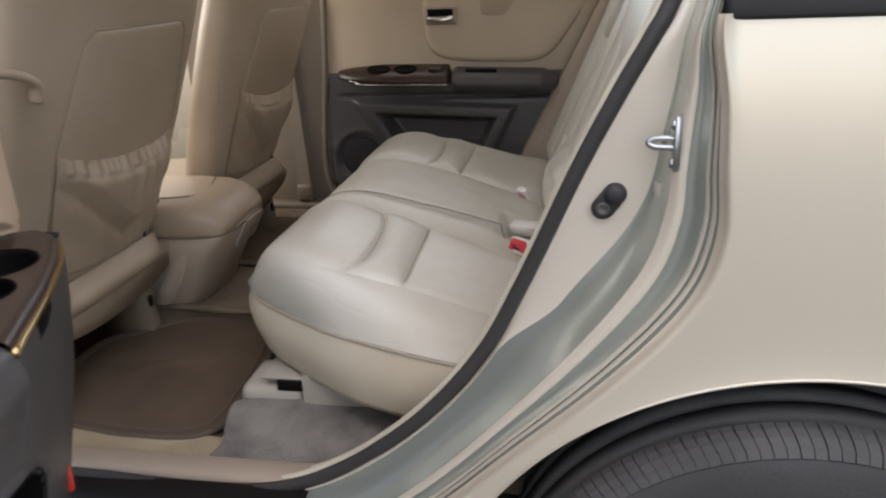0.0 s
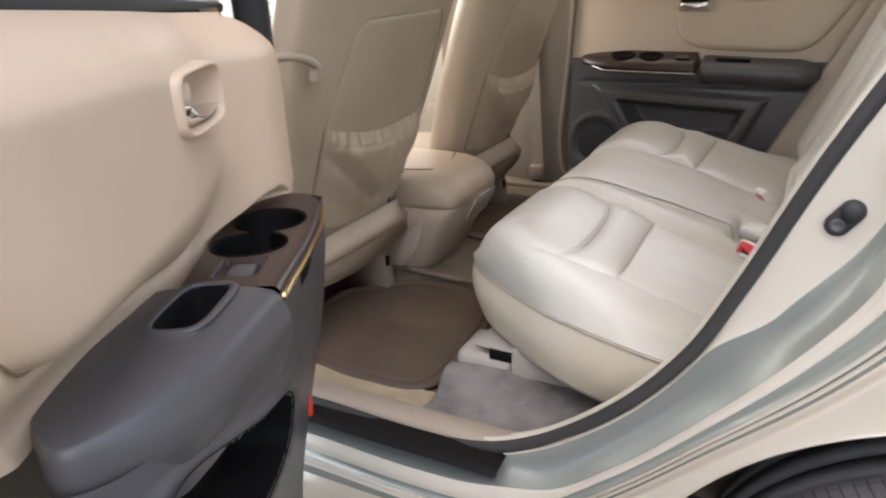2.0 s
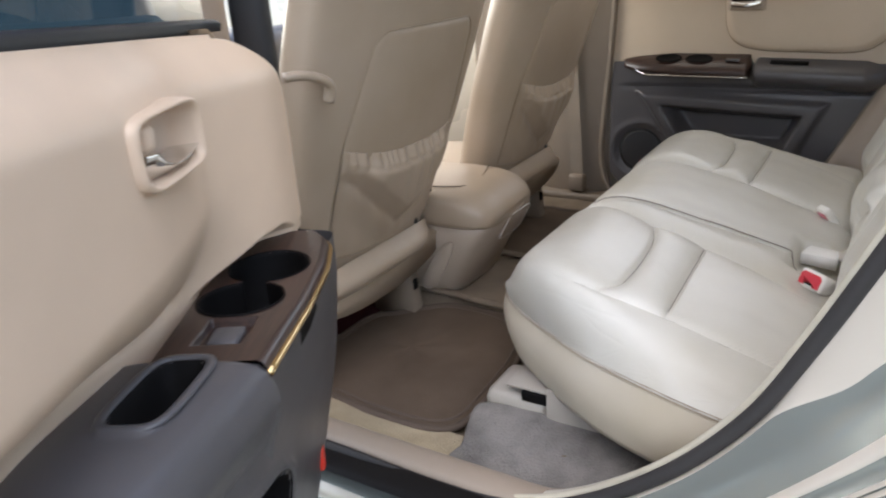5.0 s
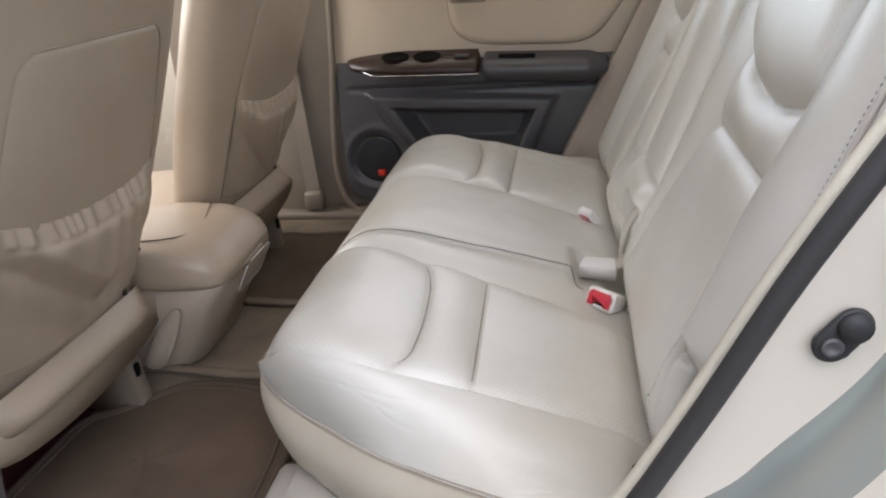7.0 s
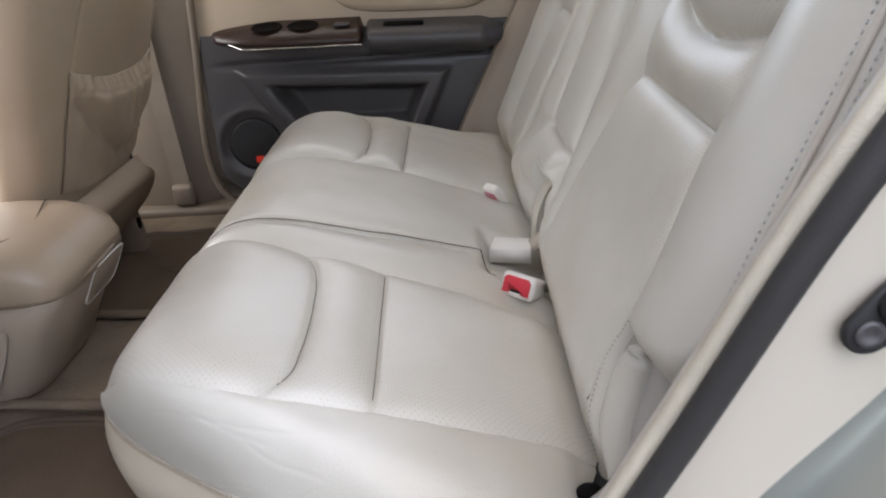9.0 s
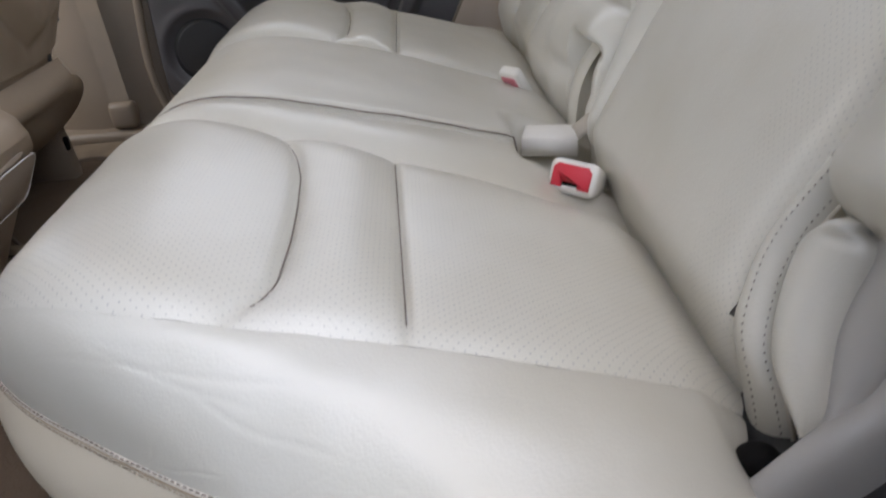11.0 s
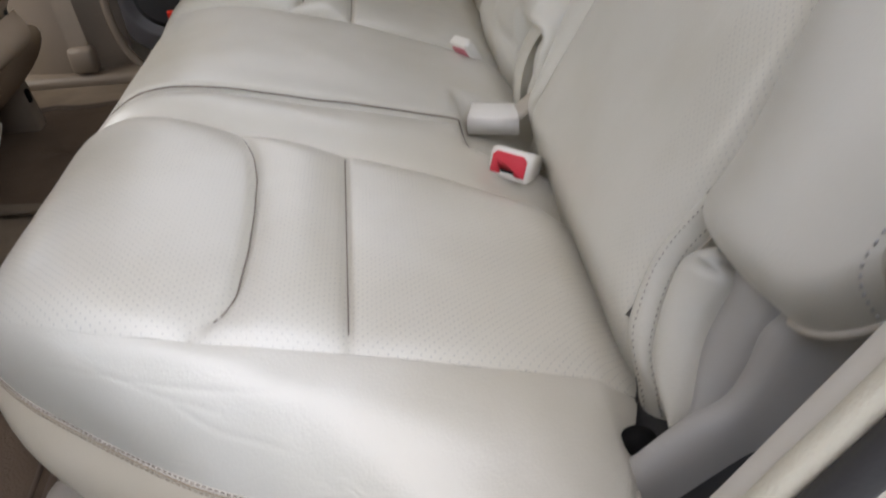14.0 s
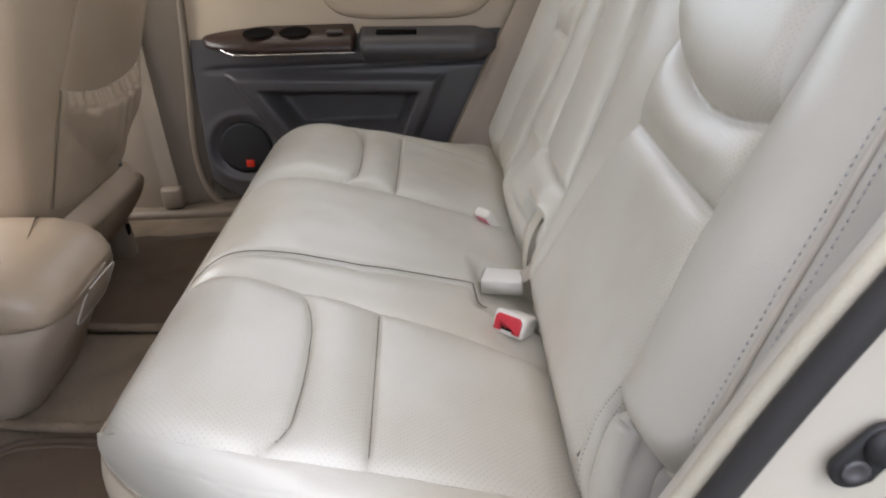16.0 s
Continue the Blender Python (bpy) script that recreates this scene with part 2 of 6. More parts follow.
def thing(name, loc=(0, 0, 0), rz=0.0, label="", category="", group="", kind=""):
    ob = new(name)
    ob.empty_display_size = 0.05
    ob.matrix_world = PLACE[ob] = pose(*loc, 0, 0, rz)
    return tagged(ob, label, category, group, kind)


def part(name, bm, mat, parent, label="", local=False, smooth=True):
    """One mesh under a thing or a part; its bmesh is in the world's metres unless local."""
    if not local:
        bm.transform(PLACE[parent].inverted())
    bmesh.ops.recalc_face_normals(bm, faces=bm.faces)
    me = bpy.data.meshes.new(name)
    bm.to_mesh(me)
    bm.free()
    me.materials.append(mat)
    if smooth:
        me.shade_smooth()
    ob = new(name, me)
    ob.parent = parent
    PLACE[ob] = PLACE[parent]
    return tagged(ob, label)


def single(name, bm, mat, label="", category="", kind="", group="", smooth=True):
    """A thing that is one mesh."""
    bmesh.ops.recalc_face_normals(bm, faces=bm.faces)
    me = bpy.data.meshes.new(name)
    bm.to_mesh(me)
    bm.free()
    me.materials.append(mat)
    if smooth:
        me.shade_smooth()
    return tagged(new(name, me), label, category, group, kind)


def curve(points, n, closed=False):
    """Catmull-Rom through points, n samples evenly by knot."""
    p = [np.array(q, float) for q in points]
    if closed:
        p = [p[-1], *p, p[0], p[1]]
        spans = len(points)
    else:
        p = [2 * p[0] - p[1], *p, 2 * p[-1] - p[-2]]
        spans = len(points) - 1
    out = []
    for k in range(n):
        t = k / n * spans if closed else k / (n - 1) * spans
        i = min(int(t), spans - 1)
        f = t - i
        a, b, c, d = p[i : i + 4]
        out.append(0.5 * (2 * b + (c - a) * f + (2 * a - 5 * b + 4 * c - d) * f * f + (3 * b - a - 3 * c + d) * f**3))
    return out


def even(points, n):
    """The same line, n samples evenly by length."""
    p = np.array(points)
    s = np.r_[0, np.cumsum(np.linalg.norm(np.diff(p, axis=0), axis=1))]
    t = np.linspace(0, s[-1], n)
    return np.stack([np.interp(t, s, p[:, k]) for k in range(p.shape[1])], 1)


def sheet(rows, wrap=False, caps=False):
    """Rows of points, joined row to row."""
    bm = bmesh.new()
    vs = [[bm.verts.new(tuple(p)) for p in row] for row in rows]
    for r0, r1 in zip(vs, vs[1:]):
        n = len(r0)
        for k in range(n if wrap else n - 1):
            q = [r0[k], r0[(k + 1) % n], r1[(k + 1) % n], r1[k]]
            bm.faces.new(q)
    if caps:
        bm.faces.new(vs[0])
        bm.faces.new(vs[-1][::-1])
    return bm


def grid(fn, us, vs):
    return sheet([[fn(u, v) for v in vs] for u in us])


def tube(points, r, seg=10, flat=1.0, closed=False):
    """A round or flattened rod along a line; flat scales it along its second axis."""
    pts = [Vector(p) for p in points]
    rows = []
    n = len(pts)
    ref = None
    for i, p in enumerate(pts):
        q0, q1 = (pts[(i - 1) % n], pts[(i + 1) % n]) if closed else (pts[max(i - 1, 0)], pts[min(i + 1, n - 1)])
        d = (q1 - q0).normalized()
        if ref is None:
            ref = Vector((0, 0, 1)) if abs(d.z) < 0.8 else Vector((0, 1, 0))
        s = d.cross(ref).normalized()
        ref = s.cross(d).normalized()
        rr = r[i] if isinstance(r, (list, tuple, np.ndarray)) else r
        rows.append([p + s * math.cos(k * 2 * math.pi / seg) * rr + ref * math.sin(k * 2 * math.pi / seg) * rr * flat for k in range(seg)])
    if closed:
        rows.append(rows[0])
        return sheet(rows, wrap=True)
    return sheet(rows, wrap=True, caps=True)


def box(lo, hi, bevel=0.0, seg=2):
    bm = bmesh.new()
    bmesh.ops.create_cube(bm, size=1)
    for v in bm.verts:
        for k in range(3):
            v.co[k] = lo[k] if v.co[k] < 0 else hi[k]
    if bevel:
        bmesh.ops.bevel(bm, geom=bm.edges[:], offset=bevel, segments=seg, profile=0.5, affect="EDGES")
    return bm


def slab(outline, thick, put, bevel=0.0, seg=2):
    """A plate with a flat outline (u, v), from depth 0 to thick, laid in space by put(u, v, w)."""
    bm = bmesh.new()
    a = [bm.verts.new((u, v, 0)) for u, v in outline]
    b = [bm.verts.new((u, v, thick)) for u, v in outline]
    bm.faces.new(a[::-1])
    top = bm.faces.new(b)
    for k in range(len(a)):
        bm.faces.new((a[k], a[(k + 1) % len(a)], b[(k + 1) % len(a)], b[k]))
    if bevel:
        bmesh.ops.bevel(bm, geom=list(top.edges), offset=bevel, segments=seg, profile=0.5, affect="EDGES")
    for v in bm.verts:
        v.co = put(*v.co)
    return bm


def join(*bms):
    out = bmesh.new()
    for b in bms:
        me = bpy.data.meshes.new("tmp")
        b.to_mesh(me)
        b.free()
        out.from_mesh(me)
        bpy.data.meshes.remove(me)
    return out


def stitches(points, step, long, r, lift=(0, 0, 0)):
    """Short thread stitches along a line."""
    p = np.array(points)
    total = np.linalg.norm(np.diff(p, axis=0), axis=1).sum()
    q = even(p, max(3, int(total / step) * 3))
    bm = bmesh.new()
    for k in range(0, len(q) - 2, 3):
        a = Vector(q[k]) + Vector(lift)
        d = (Vector(q[k + 1]) - Vector(q[k])).normalized()
        b = a + d * long
        s = d.cross(Vector((0, 0, 1))).normalized() * r
        u = s.cross(d).normalized() * r
        v = [bm.verts.new(x) for x in (a + s, a + u, a - s, a - u, b + s, b + u, b - s, b - u)]
        for f in ((0, 1, 5, 4), (1, 2, 6, 5), (2, 3, 7, 6), (3, 0, 4, 7), (0, 3, 2, 1), (4, 5, 6, 7)):
            bm.faces.new([v[i] for i in f])
    return bm


def lut(table):
    xs, ys = zip(*table)
    f = np.linspace(xs[0], xs[-1], 800)
    g = np.interp(f, xs, ys)
    k = 25
    g = np.convolve(np.r_[np.linspace(2 * g[0] - g[k], g[0], k), g, np.linspace(g[-1], 2 * g[-1] - g[-k - 1], k)], np.ones(2 * k + 1) / (2 * k + 1), "valid")
    return lambda x: float(np.interp(x, f, g))


def step(x, a, b):
    t = min(1.0, max(0.0, (x - a) / (b - a)))
    return t * t * (3 - 2 * t)


ex = math.exp

# ---- the car's body ----
body = thing("car", (0, -0.8, 0), label="champagne-gold painted car body round an open rear doorway", category="car body")

seal_line = curve([(-0.85, -0.80, 0.487), (-0.6, -0.80, 0.487), (-0.42, -0.80, 0.487), (-0.25, -0.798, 0.480), (-0.13, -0.795, 0.488), (-0.03, -0.788, 0.528), (0.074, -0.783, 0.608), (0.154, -0.780, 0.704), (0.208, -0.784, 0.810), (0.262, -0.792, 0.935), (0.303, -0.798, 1.020), (0.333, -0.80, 1.076), (0.352, -0.795, 1.115), (0.40, -0.77, 1.25), (0.41, -0.72, 1.38)], 150)


def polar(points, angles):
    """A line sampled at angles about a point inside the doorway."""
    p = np.array(points)
    t = np.unwrap(np.arctan2(p[:, 2] - 0.95, p[:, 0] + 0.2))
    return np.stack([np.interp(angles, t, p[:, k]) for k in range(3)], 1)


ANG = np.linspace(radians(-140), radians(30), 200)
lip_line = curve([(-1.2, -0.882, 0.415), (-0.85, -0.882, 0.415), (-0.42, -0.882, 0.415), (-0.20, -0.882, 0.412), (-0.04, -0.882, 0.432), (0.09, -0.882, 0.530), (0.20, -0.882, 0.634), (0.305, -0.882, 0.735), (0.378, -0.882, 0.825), (0.400, -0.882, 0.895), (0.396, -0.882, 0.960), (0.392, -0.878, 1.03), (0.384, -0.870, 1.11), (0.44, -0.82, 1.25), (0.456, -0.765, 1.38)], 260)
seal_out = [p + np.array((0.007, -0.002, -0.005)) for p in seal_line]
seal_out = [seal_out[0] + np.array((-0.4, 0, 0))] + seal_out
r_in, r_lip = polar(seal_out, ANG), polar(lip_line, ANG)


def between(v, y):
    """A rail part of the way from the seal to the door gap, at depth y (fades inwards at the roof)."""
    v = np.broadcast_to(v, len(r_in))[:, None]
    p = r_in * (1 - v) + r_lip * v
    p[:, 1] = y + 0.5 * (p[:, 1] - (-0.803 * (1 - v) - 0.882 * v)[:, 0])
    return p


flat = np.array([0.03 + 0.30 * step(p[2], 0.71, 0.80) + 0.23 * step(p[2], 0.79, 0.96) for p in r_in])
r_seal, r_face, r_step = r_in, between(flat, -0.803), between(np.array([0.645 - 0.27 * step(p[0], 0.02, -0.10) * step(p[2], 0.60, 0.50) for p in r_in]), -0.842)
r_ridge, r_band, r_bead = between(0.755, -0.850), between(0.893, -0.858), between(0.918, -0.862)
r_vee, r_edge = between(0.938, -0.863), between(0.966, -0.868)


def bulge(a, b, d):
    """A rounded strip between two rails."""
    rows = []
    for k in range(9):
        v = k / 8
        rows.append([p * (1 - v) + q * v + np.array((0, -d * math.sin(math.pi * v), 0)) for p, q in zip(a, b)])
    return sheet(rows)


part("door_jamb", bulge(r_seal, r_face, 0.002), M_JAMB, body, "smooth painted door jamb")
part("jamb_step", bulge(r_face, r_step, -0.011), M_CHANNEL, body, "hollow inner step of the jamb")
part("jamb_ridge", bulge(r_step, r_ridge, 0.004), M_JAMB, body, "pale rounded ridge of the jamb")
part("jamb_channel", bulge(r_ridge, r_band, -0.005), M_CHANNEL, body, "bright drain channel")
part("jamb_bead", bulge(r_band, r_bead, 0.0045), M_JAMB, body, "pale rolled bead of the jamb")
part("jamb_groove", bulge(r_bead, r_vee, -0.003), M_CHANNEL, body, "narrow groove in shaded jamb paint")
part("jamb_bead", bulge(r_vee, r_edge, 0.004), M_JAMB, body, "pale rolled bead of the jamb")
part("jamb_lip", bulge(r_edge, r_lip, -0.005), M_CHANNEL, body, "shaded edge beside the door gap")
part("door_seal", tube(seal_line, 0.0082, 12, 1.12), M_SEAL, body, "soft black rubber door seal")
cream_line = [p + np.array((-0.0065, 0.013, 0.0005)) for p in seal_line[36:]]
part("seal_trim", tube(cream_line, 0.0068, 12, 1.05), M_CREAM, body, "yellowed fabric-covered seal lip")
part("pillar_edge", sheet([[p + np.array(d) for d in ((-0.003, 0.013, 0.0005), (-0.0055, 0.018, 0.0015), (-0.0060, 0.025, 0.002), (-0.0045, 0.033, 0.001), (0.002, 0.039, -0.003), (0.05, 0.047, -0.04))] for p in seal_line[30:]]), M_IVORYTRIM, body, "pale ivory inner trim edge")

ARCH_X, ARCH_Z, ARCH_R = 0.52, 0.33, 0.426
lz = lut([(p[2], p[0]) for p in lip_line[60:] if 0.43 < p[2] < 1.2][::3])


def panel_y(x, z):
    d = max(0.0, x - lz(z))
    r = math.hypot(x - ARCH_X, z - ARCH_Z) - ARCH_R
    return -0.882 - 0.010 * (1 - ex(-d / 0.0016)) - 0.004 * ex(-max(0, r) / 0.02) + 0.24 * max(0.0, z - 0.835) ** 2 * (1 - ex(-d / 0.006))


top_z0 = ARCH_Z + ARCH_R
zs_low, zs_up = ARCH_Z + ARCH_R * np.sin(np.linspace(math.asin(0.11 / ARCH_R), math.pi / 2, 64)), np.linspace(top_z0, 1.10, 50)
us, xr = np.r_[0, 0.004, 0.008, 0.013, 0.02, 0.03, 0.045, 0.065, np.linspace(0.09, 1, 50)], np.linspace(ARCH_X, 1.15, 26)[1:]
low_rows = []
for z in zs_low:
    x1 = ARCH_X - math.sqrt(max(0, ARCH_R**2 - (z - ARCH_Z) ** 2))
    low_rows.append([(lz(z) - 0.004, -0.877, z)] + [(lz(z) + (x1 - lz(z)) * u, panel_y(lz(z) + (x1 - lz(z)) * u, z), z) for u in us])
up_rows = [[(lz(z) - 0.004, -0.877, z)] + [(x, panel_y(x, z), z) for x in [lz(z) + (ARCH_X - lz(z)) * u for u in us] + list(xr)] for z in zs_up]
right_rows = [[(x, panel_y(x, z0 := top_z0 + (ARCH_Z + math.sqrt(max(0, ARCH_R**2 - min(ARCH_R, x - ARCH_X) ** 2)) - top_z0) * v), z0) for x in [ARCH_X] + list(xr)] for v in np.linspace(0, 1, 10)]
quarter = join(sheet(low_rows), sheet(up_rows), sheet(right_rows))
bmesh.ops.remove_doubles(quarter, verts=quarter.verts, dist=0.00004)
part("quarter_panel", quarter, M_PAINT, body, "glossy champagne rear quarter panel with wheel arch")
lipa = []
for dr, y in ((0.0, -0.8955), (-0.001, -0.8975), (-0.004, -0.896), (-0.006, -0.890), (-0.007, -0.880)):
    lipa.append([(ARCH_X - (ARCH_R + dr) * math.cos(t), y, ARCH_Z + (ARCH_R + dr) * math.sin(t)) for t in np.linspace(radians(6), radians(174), 90)])
part("arch_edge", sheet(lipa), M_PAINT, body, "rolled edge of the wheel arch")
liner = []
for y in np.linspace(-0.881, -0.45, 6):
    liner.append([(ARCH_X - (ARCH_R - 0.005) * math.cos(t), y, ARCH_Z + (ARCH_R - 0.005) * math.sin(t)) for t in np.linspace(0, math.pi, 40)])
part("wheel_housing", sheet(liner), M_BLACK, body, "black wheel arch liner")
part("belt_moulding", box((0.386, -0.880, 1.094), (1.15, -0.82, 1.125), 0.004), M_BLACK, body, "black window belt moulding")
part("quarter_window", box((0.46, -0.852, 1.125), (1.15, -0.846, 1.42), 0.001), M_GLASS, body, "dark tinted side window")
rk = [(-0.882, 0.415), (-0.890, 0.40), (-0.895, 0.37), (-0.893, 0.34), (-0.888, 0.325), (-0.893, 0.31), (-0.89, 0.27), (-0.86, 0.22), (-0.80, 0.20)]
rk = curve([(0, *q) for q in rk], 30)
part("rocker_panel", sheet([[(x, q[1], q[2]) for q in rk] for x in np.linspace(-1.0, 0.14, 14)]), M_PAINT, body, "champagne rocker panel with pressed lines")
sc = curve([(0, -0.795, 0.487), (0, -0.812, 0.484), (0, -0.835, 0.477), (0, -0.852, 0.462), (0, -0.858, 0.445)], 14)
part("sill_cover", sheet([[(x + (0.02 if i > 7 and x > -0.1 else 0), q[1] - 0.003, q[2] + 0.004) for i, q in enumerate(sc[:8])] for x in np.linspace(-0.85, -0.085, 30)]), M_GLOSSBLACK, body, "black ribbed sill step cover")

# painted details on the jamb
striker = thing("door_striker", (0.352, -0.83, 0.975), label="zinc-plated steel door striker bolted to the jamb", category="door striker")
sx, sy, sz = 0.352, -0.833, 0.978
part("base_plate", slab([(0.010 * math.cos(t), 0.028 * math.sin(t)) for t in np.linspace(0, 2 * math.pi, 20, endpoint=False)], 0.006, lambda u, v, w: (sx + 0.008 - w, sy - 0.012 + u * 0.9, sz + v), 0.002), M_STEEL, striker)
part("loop", tube(curve([(sx + 0.008, sy - 0.008, sz + 0.0045), (sx - 0.008, sy - 0.006, sz + 0.0045), (sx - 0.017, sy - 0.004, sz + 0.003), (sx - 0.021, sy - 0.004, sz - 0.0005), (sx - 0.017, sy - 0.006, sz - 0.0035), (sx - 0.008, sy - 0.008, sz - 0.004), (sx + 0.008, sy - 0.010, sz - 0.004)], 26), 0.0032, 8), M_STEEL, striker)
for dz in (-0.019, 0.019):
    part("bolt", tube([(sx + 0.004, sy - 0.012, sz + dz), (sx - 0.001, sy - 0.012, sz + dz)], 0.0052, 8), M_STEEL, striker)

ux, uz = math.cos(radians(52)), math.sin(radians(52))
plug = thing("jamb_plug", (0.294, -0.80, 0.905), label="black oval rubber plug with a screw in the jamb", category="rubber plug")
oval = [(0.0092 * (1 if math.cos(t) > 0 else -1) + 0.0115 * math.cos(t), 0.0115 * math.sin(t)) for t in np.linspace(0, 2 * math.pi, 28, endpoint=False)]
put = lambda u, v, w: (0.297 + 1.08 * (ux * u - uz * v), -0.802 - 0.7 * w, 0.907 + 1.08 * (uz * u + ux * v))
part("gasket", slab(oval, 0.006, put, 0.002), M_BLACK, plug)
part("knob", sheet([[put(0.0090 + r * math.cos(k * math.pi / 8), r * math.sin(k * math.pi / 8), d) for k in range(16)] for r, d in ((0.0105, 0.005), (0.0105, 0.010), (0.0085, 0.014), (0.004, 0.0155))], wrap=True, caps=True), M_BLACK, plug)
part("screw", sheet([[put(-0.0095 + r * math.cos(k * math.pi / 6), r * math.sin(k * math.pi / 6), d) for k in range(12)] for r, d in ((0.0070, 0.0055), (0.0070, 0.0080), (0.0045, 0.0085), (0.0035, 0.0070))], wrap=True, caps=True), M_DARK, plug)
sticker = thing("paper_sticker", (0.343, -0.85, 0.926), label="small faded white sticker on the jamb step", category="sticker")
k0 = int(np.argmin(np.abs(r_step[:, 2] - 0.915)))
ca, cb = r_face[k0] * 0.45 + r_step[k0] * 0.55 + np.array((0, 0.0148, 0)), (r_step[k0] - r_face[k0]) / np.linalg.norm(r_step[k0] - r_face[k0])
cu = (r_step[k0 + 3] - r_step[k0 - 3]) / np.linalg.norm(r_step[k0 + 3] - r_step[k0 - 3])
cn = np.cross(cb, cu) * (1 if np.cross(cb, cu)[1] < 0 else -1)
part("label", slab([(-0.008, -0.011), (0.008, -0.011), (0.008, 0.011), (-0.008, 0.011)], 0.0006, lambda u, v, w: ca + cb * u + cu * v + cn * (w + 0.0012)), M_BELT, sticker)

# ---- wheel ----
WZ, WR = 0.335, 0.345
prof = [(-0.66, 0.20), (-0.652, 0.26), (-0.66, 0.315), (-0.675, 0.335), (-0.70, 0.342), (-0.722, 0.3445), (-0.7235, 0.338), (-0.7285, 0.338), (-0.730, 0.346), (-0.765, 0.348), (-0.7665, 0.341), (-0.7715, 0.341), (-0.773, 0.3485), (-0.808, 0.348), (-0.8095, 0.341), (-0.8145, 0.341), (-0.816, 0.3465), (-0.842, 0.3445), (-0.844, 0.336), (-0.849, 0.336), (-0.851, 0.342), (-0.866, 0.337), (-0.878, 0.325), (-0.884, 0.30), (-0.886, 0.27), (-0.884, 0.24), (-0.878, 0.212), (-0.872, 0.205)]
N = 192
turn_ = np.linspace(0, 2 * math.pi, N + 1)
wheel = part("wheel", sheet([[(ARCH_X - r * math.cos(t), y, WZ + r * math.sin(t)) for y, r in prof[:22]] for t in turn_]), M_TREAD, body, "ribbed tread of the rear tyre, lightened as if lit")
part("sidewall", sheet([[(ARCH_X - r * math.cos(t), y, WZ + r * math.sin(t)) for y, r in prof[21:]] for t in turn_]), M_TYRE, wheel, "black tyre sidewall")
lug = bmesh.new()
BLOCKS = 76
for k in range(BLOCKS):
    t0, pitch = k / BLOCKS * 2 * math.pi, 2 * math.pi / BLOCKS
    line = ((-0.852, 0.3418, 0.0), (-0.860, 0.3395, 0.004), (-0.869, 0.3345, 0.011), (-0.8765, 0.3265, 0.019), (-0.8812, 0.316, 0.023))
    for half, lift in ((0.0, 0.0030), (0.5, 0.0026)):
        rows_ = []
        for y, r, turn in line:
            row = []
            for e, dr in ((0.02, 0.0), (0.02, lift), (0.46 if half else 0.475, lift), (0.46 if half else 0.475, 0.0)):
                t = t0 + (half + e) * pitch + turn
                row.append(lug.verts.new((ARCH_X - (r + dr) * math.cos(t), y - dr * 0.6, WZ + (r + dr) * math.sin(t))))
            rows_.append(row)
        for ra, rb in zip(rows_, rows_[1:]):
            for m_ in range(3):
                lug.faces.new((ra[m_], ra[m_ + 1], rb[m_ + 1], rb[m_]))
        lug.faces.new(rows_[0])
        lug.faces.new(rows_[-1])
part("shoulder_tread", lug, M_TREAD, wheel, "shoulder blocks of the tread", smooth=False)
part("rim", sheet([[(ARCH_X - r * math.cos(t), y, WZ + r * math.sin(t)) for y, r in ((-0.872, 0.206), (-0.868, 0.195), (-0.84, 0.185), (-0.83, 0.06), (-0.835, 0.005))] for t in np.linspace(0, 2 * math.pi, 49)]), M_STEEL, wheel, "silver alloy rim")

# ---- floor ----
floor = thing("floor", (-0.4, 0, 0.45), kind="structure", label="tan carpeted car floor", category="floor")


def floor_z(x, y):
    z = 0.452 + 0.004 * noise.noise(Vector((x * 9, y * 9, 0)))
    z += 0.008 * step(y, -0.665, -0.72)
    z += 0.022 * step(y, -0.235, -0.205) * step(y, 0.07, 0.03)
    z += 0.06 * step(x, -0.15, 0.02) * step(y, -0.62, -0.5)
    return z


part("carpet", grid(lambda x, y: (x, y, floor_z(x, y)), np.linspace(-1.15, 0.35, 76), np.linspace(-0.735, 0.72, 74)), M_CARPET, floor)
part("front_carpet", grid(lambda x, y: (x, y, floor_z(x, y) + 0.004), np.linspace(-1.14, -0.685, 30), np.linspace(-0.69, -0.28, 26)), M_MAROON, floor, "dark maroon carpet under the front seat")
patch = curve([(-0.253, -0.758), (-0.262, -0.70), (-0.280, -0.625), (-0.262, -0.604), (-0.20, -0.601), (-0.05, -0.601), (0.08, -0.605), (0.11, -0.64), (0.06, -0.70), (0.0, -0.748), (-0.10, -0.758)], 90, True)
c = np.mean(patch, axis=0)


def kick_z(x, y):
    return 0.484 + 0.018 * step(y, -0.72, -0.60) + 0.05 * step(x, -0.10, 0.08) * step(y, -0.62, -0.72) + 0.0035 * noise.noise(Vector((x * 24, y * 24, 2)))


rows = []
for k, lift in ((1.0, -0.014), (0.995, -0.001), (0.98, 0.0025), (0.95, 0.002), (0.9, 0.001), (0.82, 0), (0.72, 0), (0.6, 0), (0.48, 0), (0.36, 0), (0.24, 0), (0.12, 0), (0.02, 0)):
    rows.append([(c[0] + (p[0] - c[0]) * k, c[1] + (p[1] - c[1]) * k, kick_z(c[0] + (p[0] - c[0]) * k, c[1] + (p[1] - c[1]) * k) + lift) for p in patch])
part("kick_carpet", sheet(rows, wrap=True), M_GREYCARPET, floor, "worn grey carpet piece under the seat")
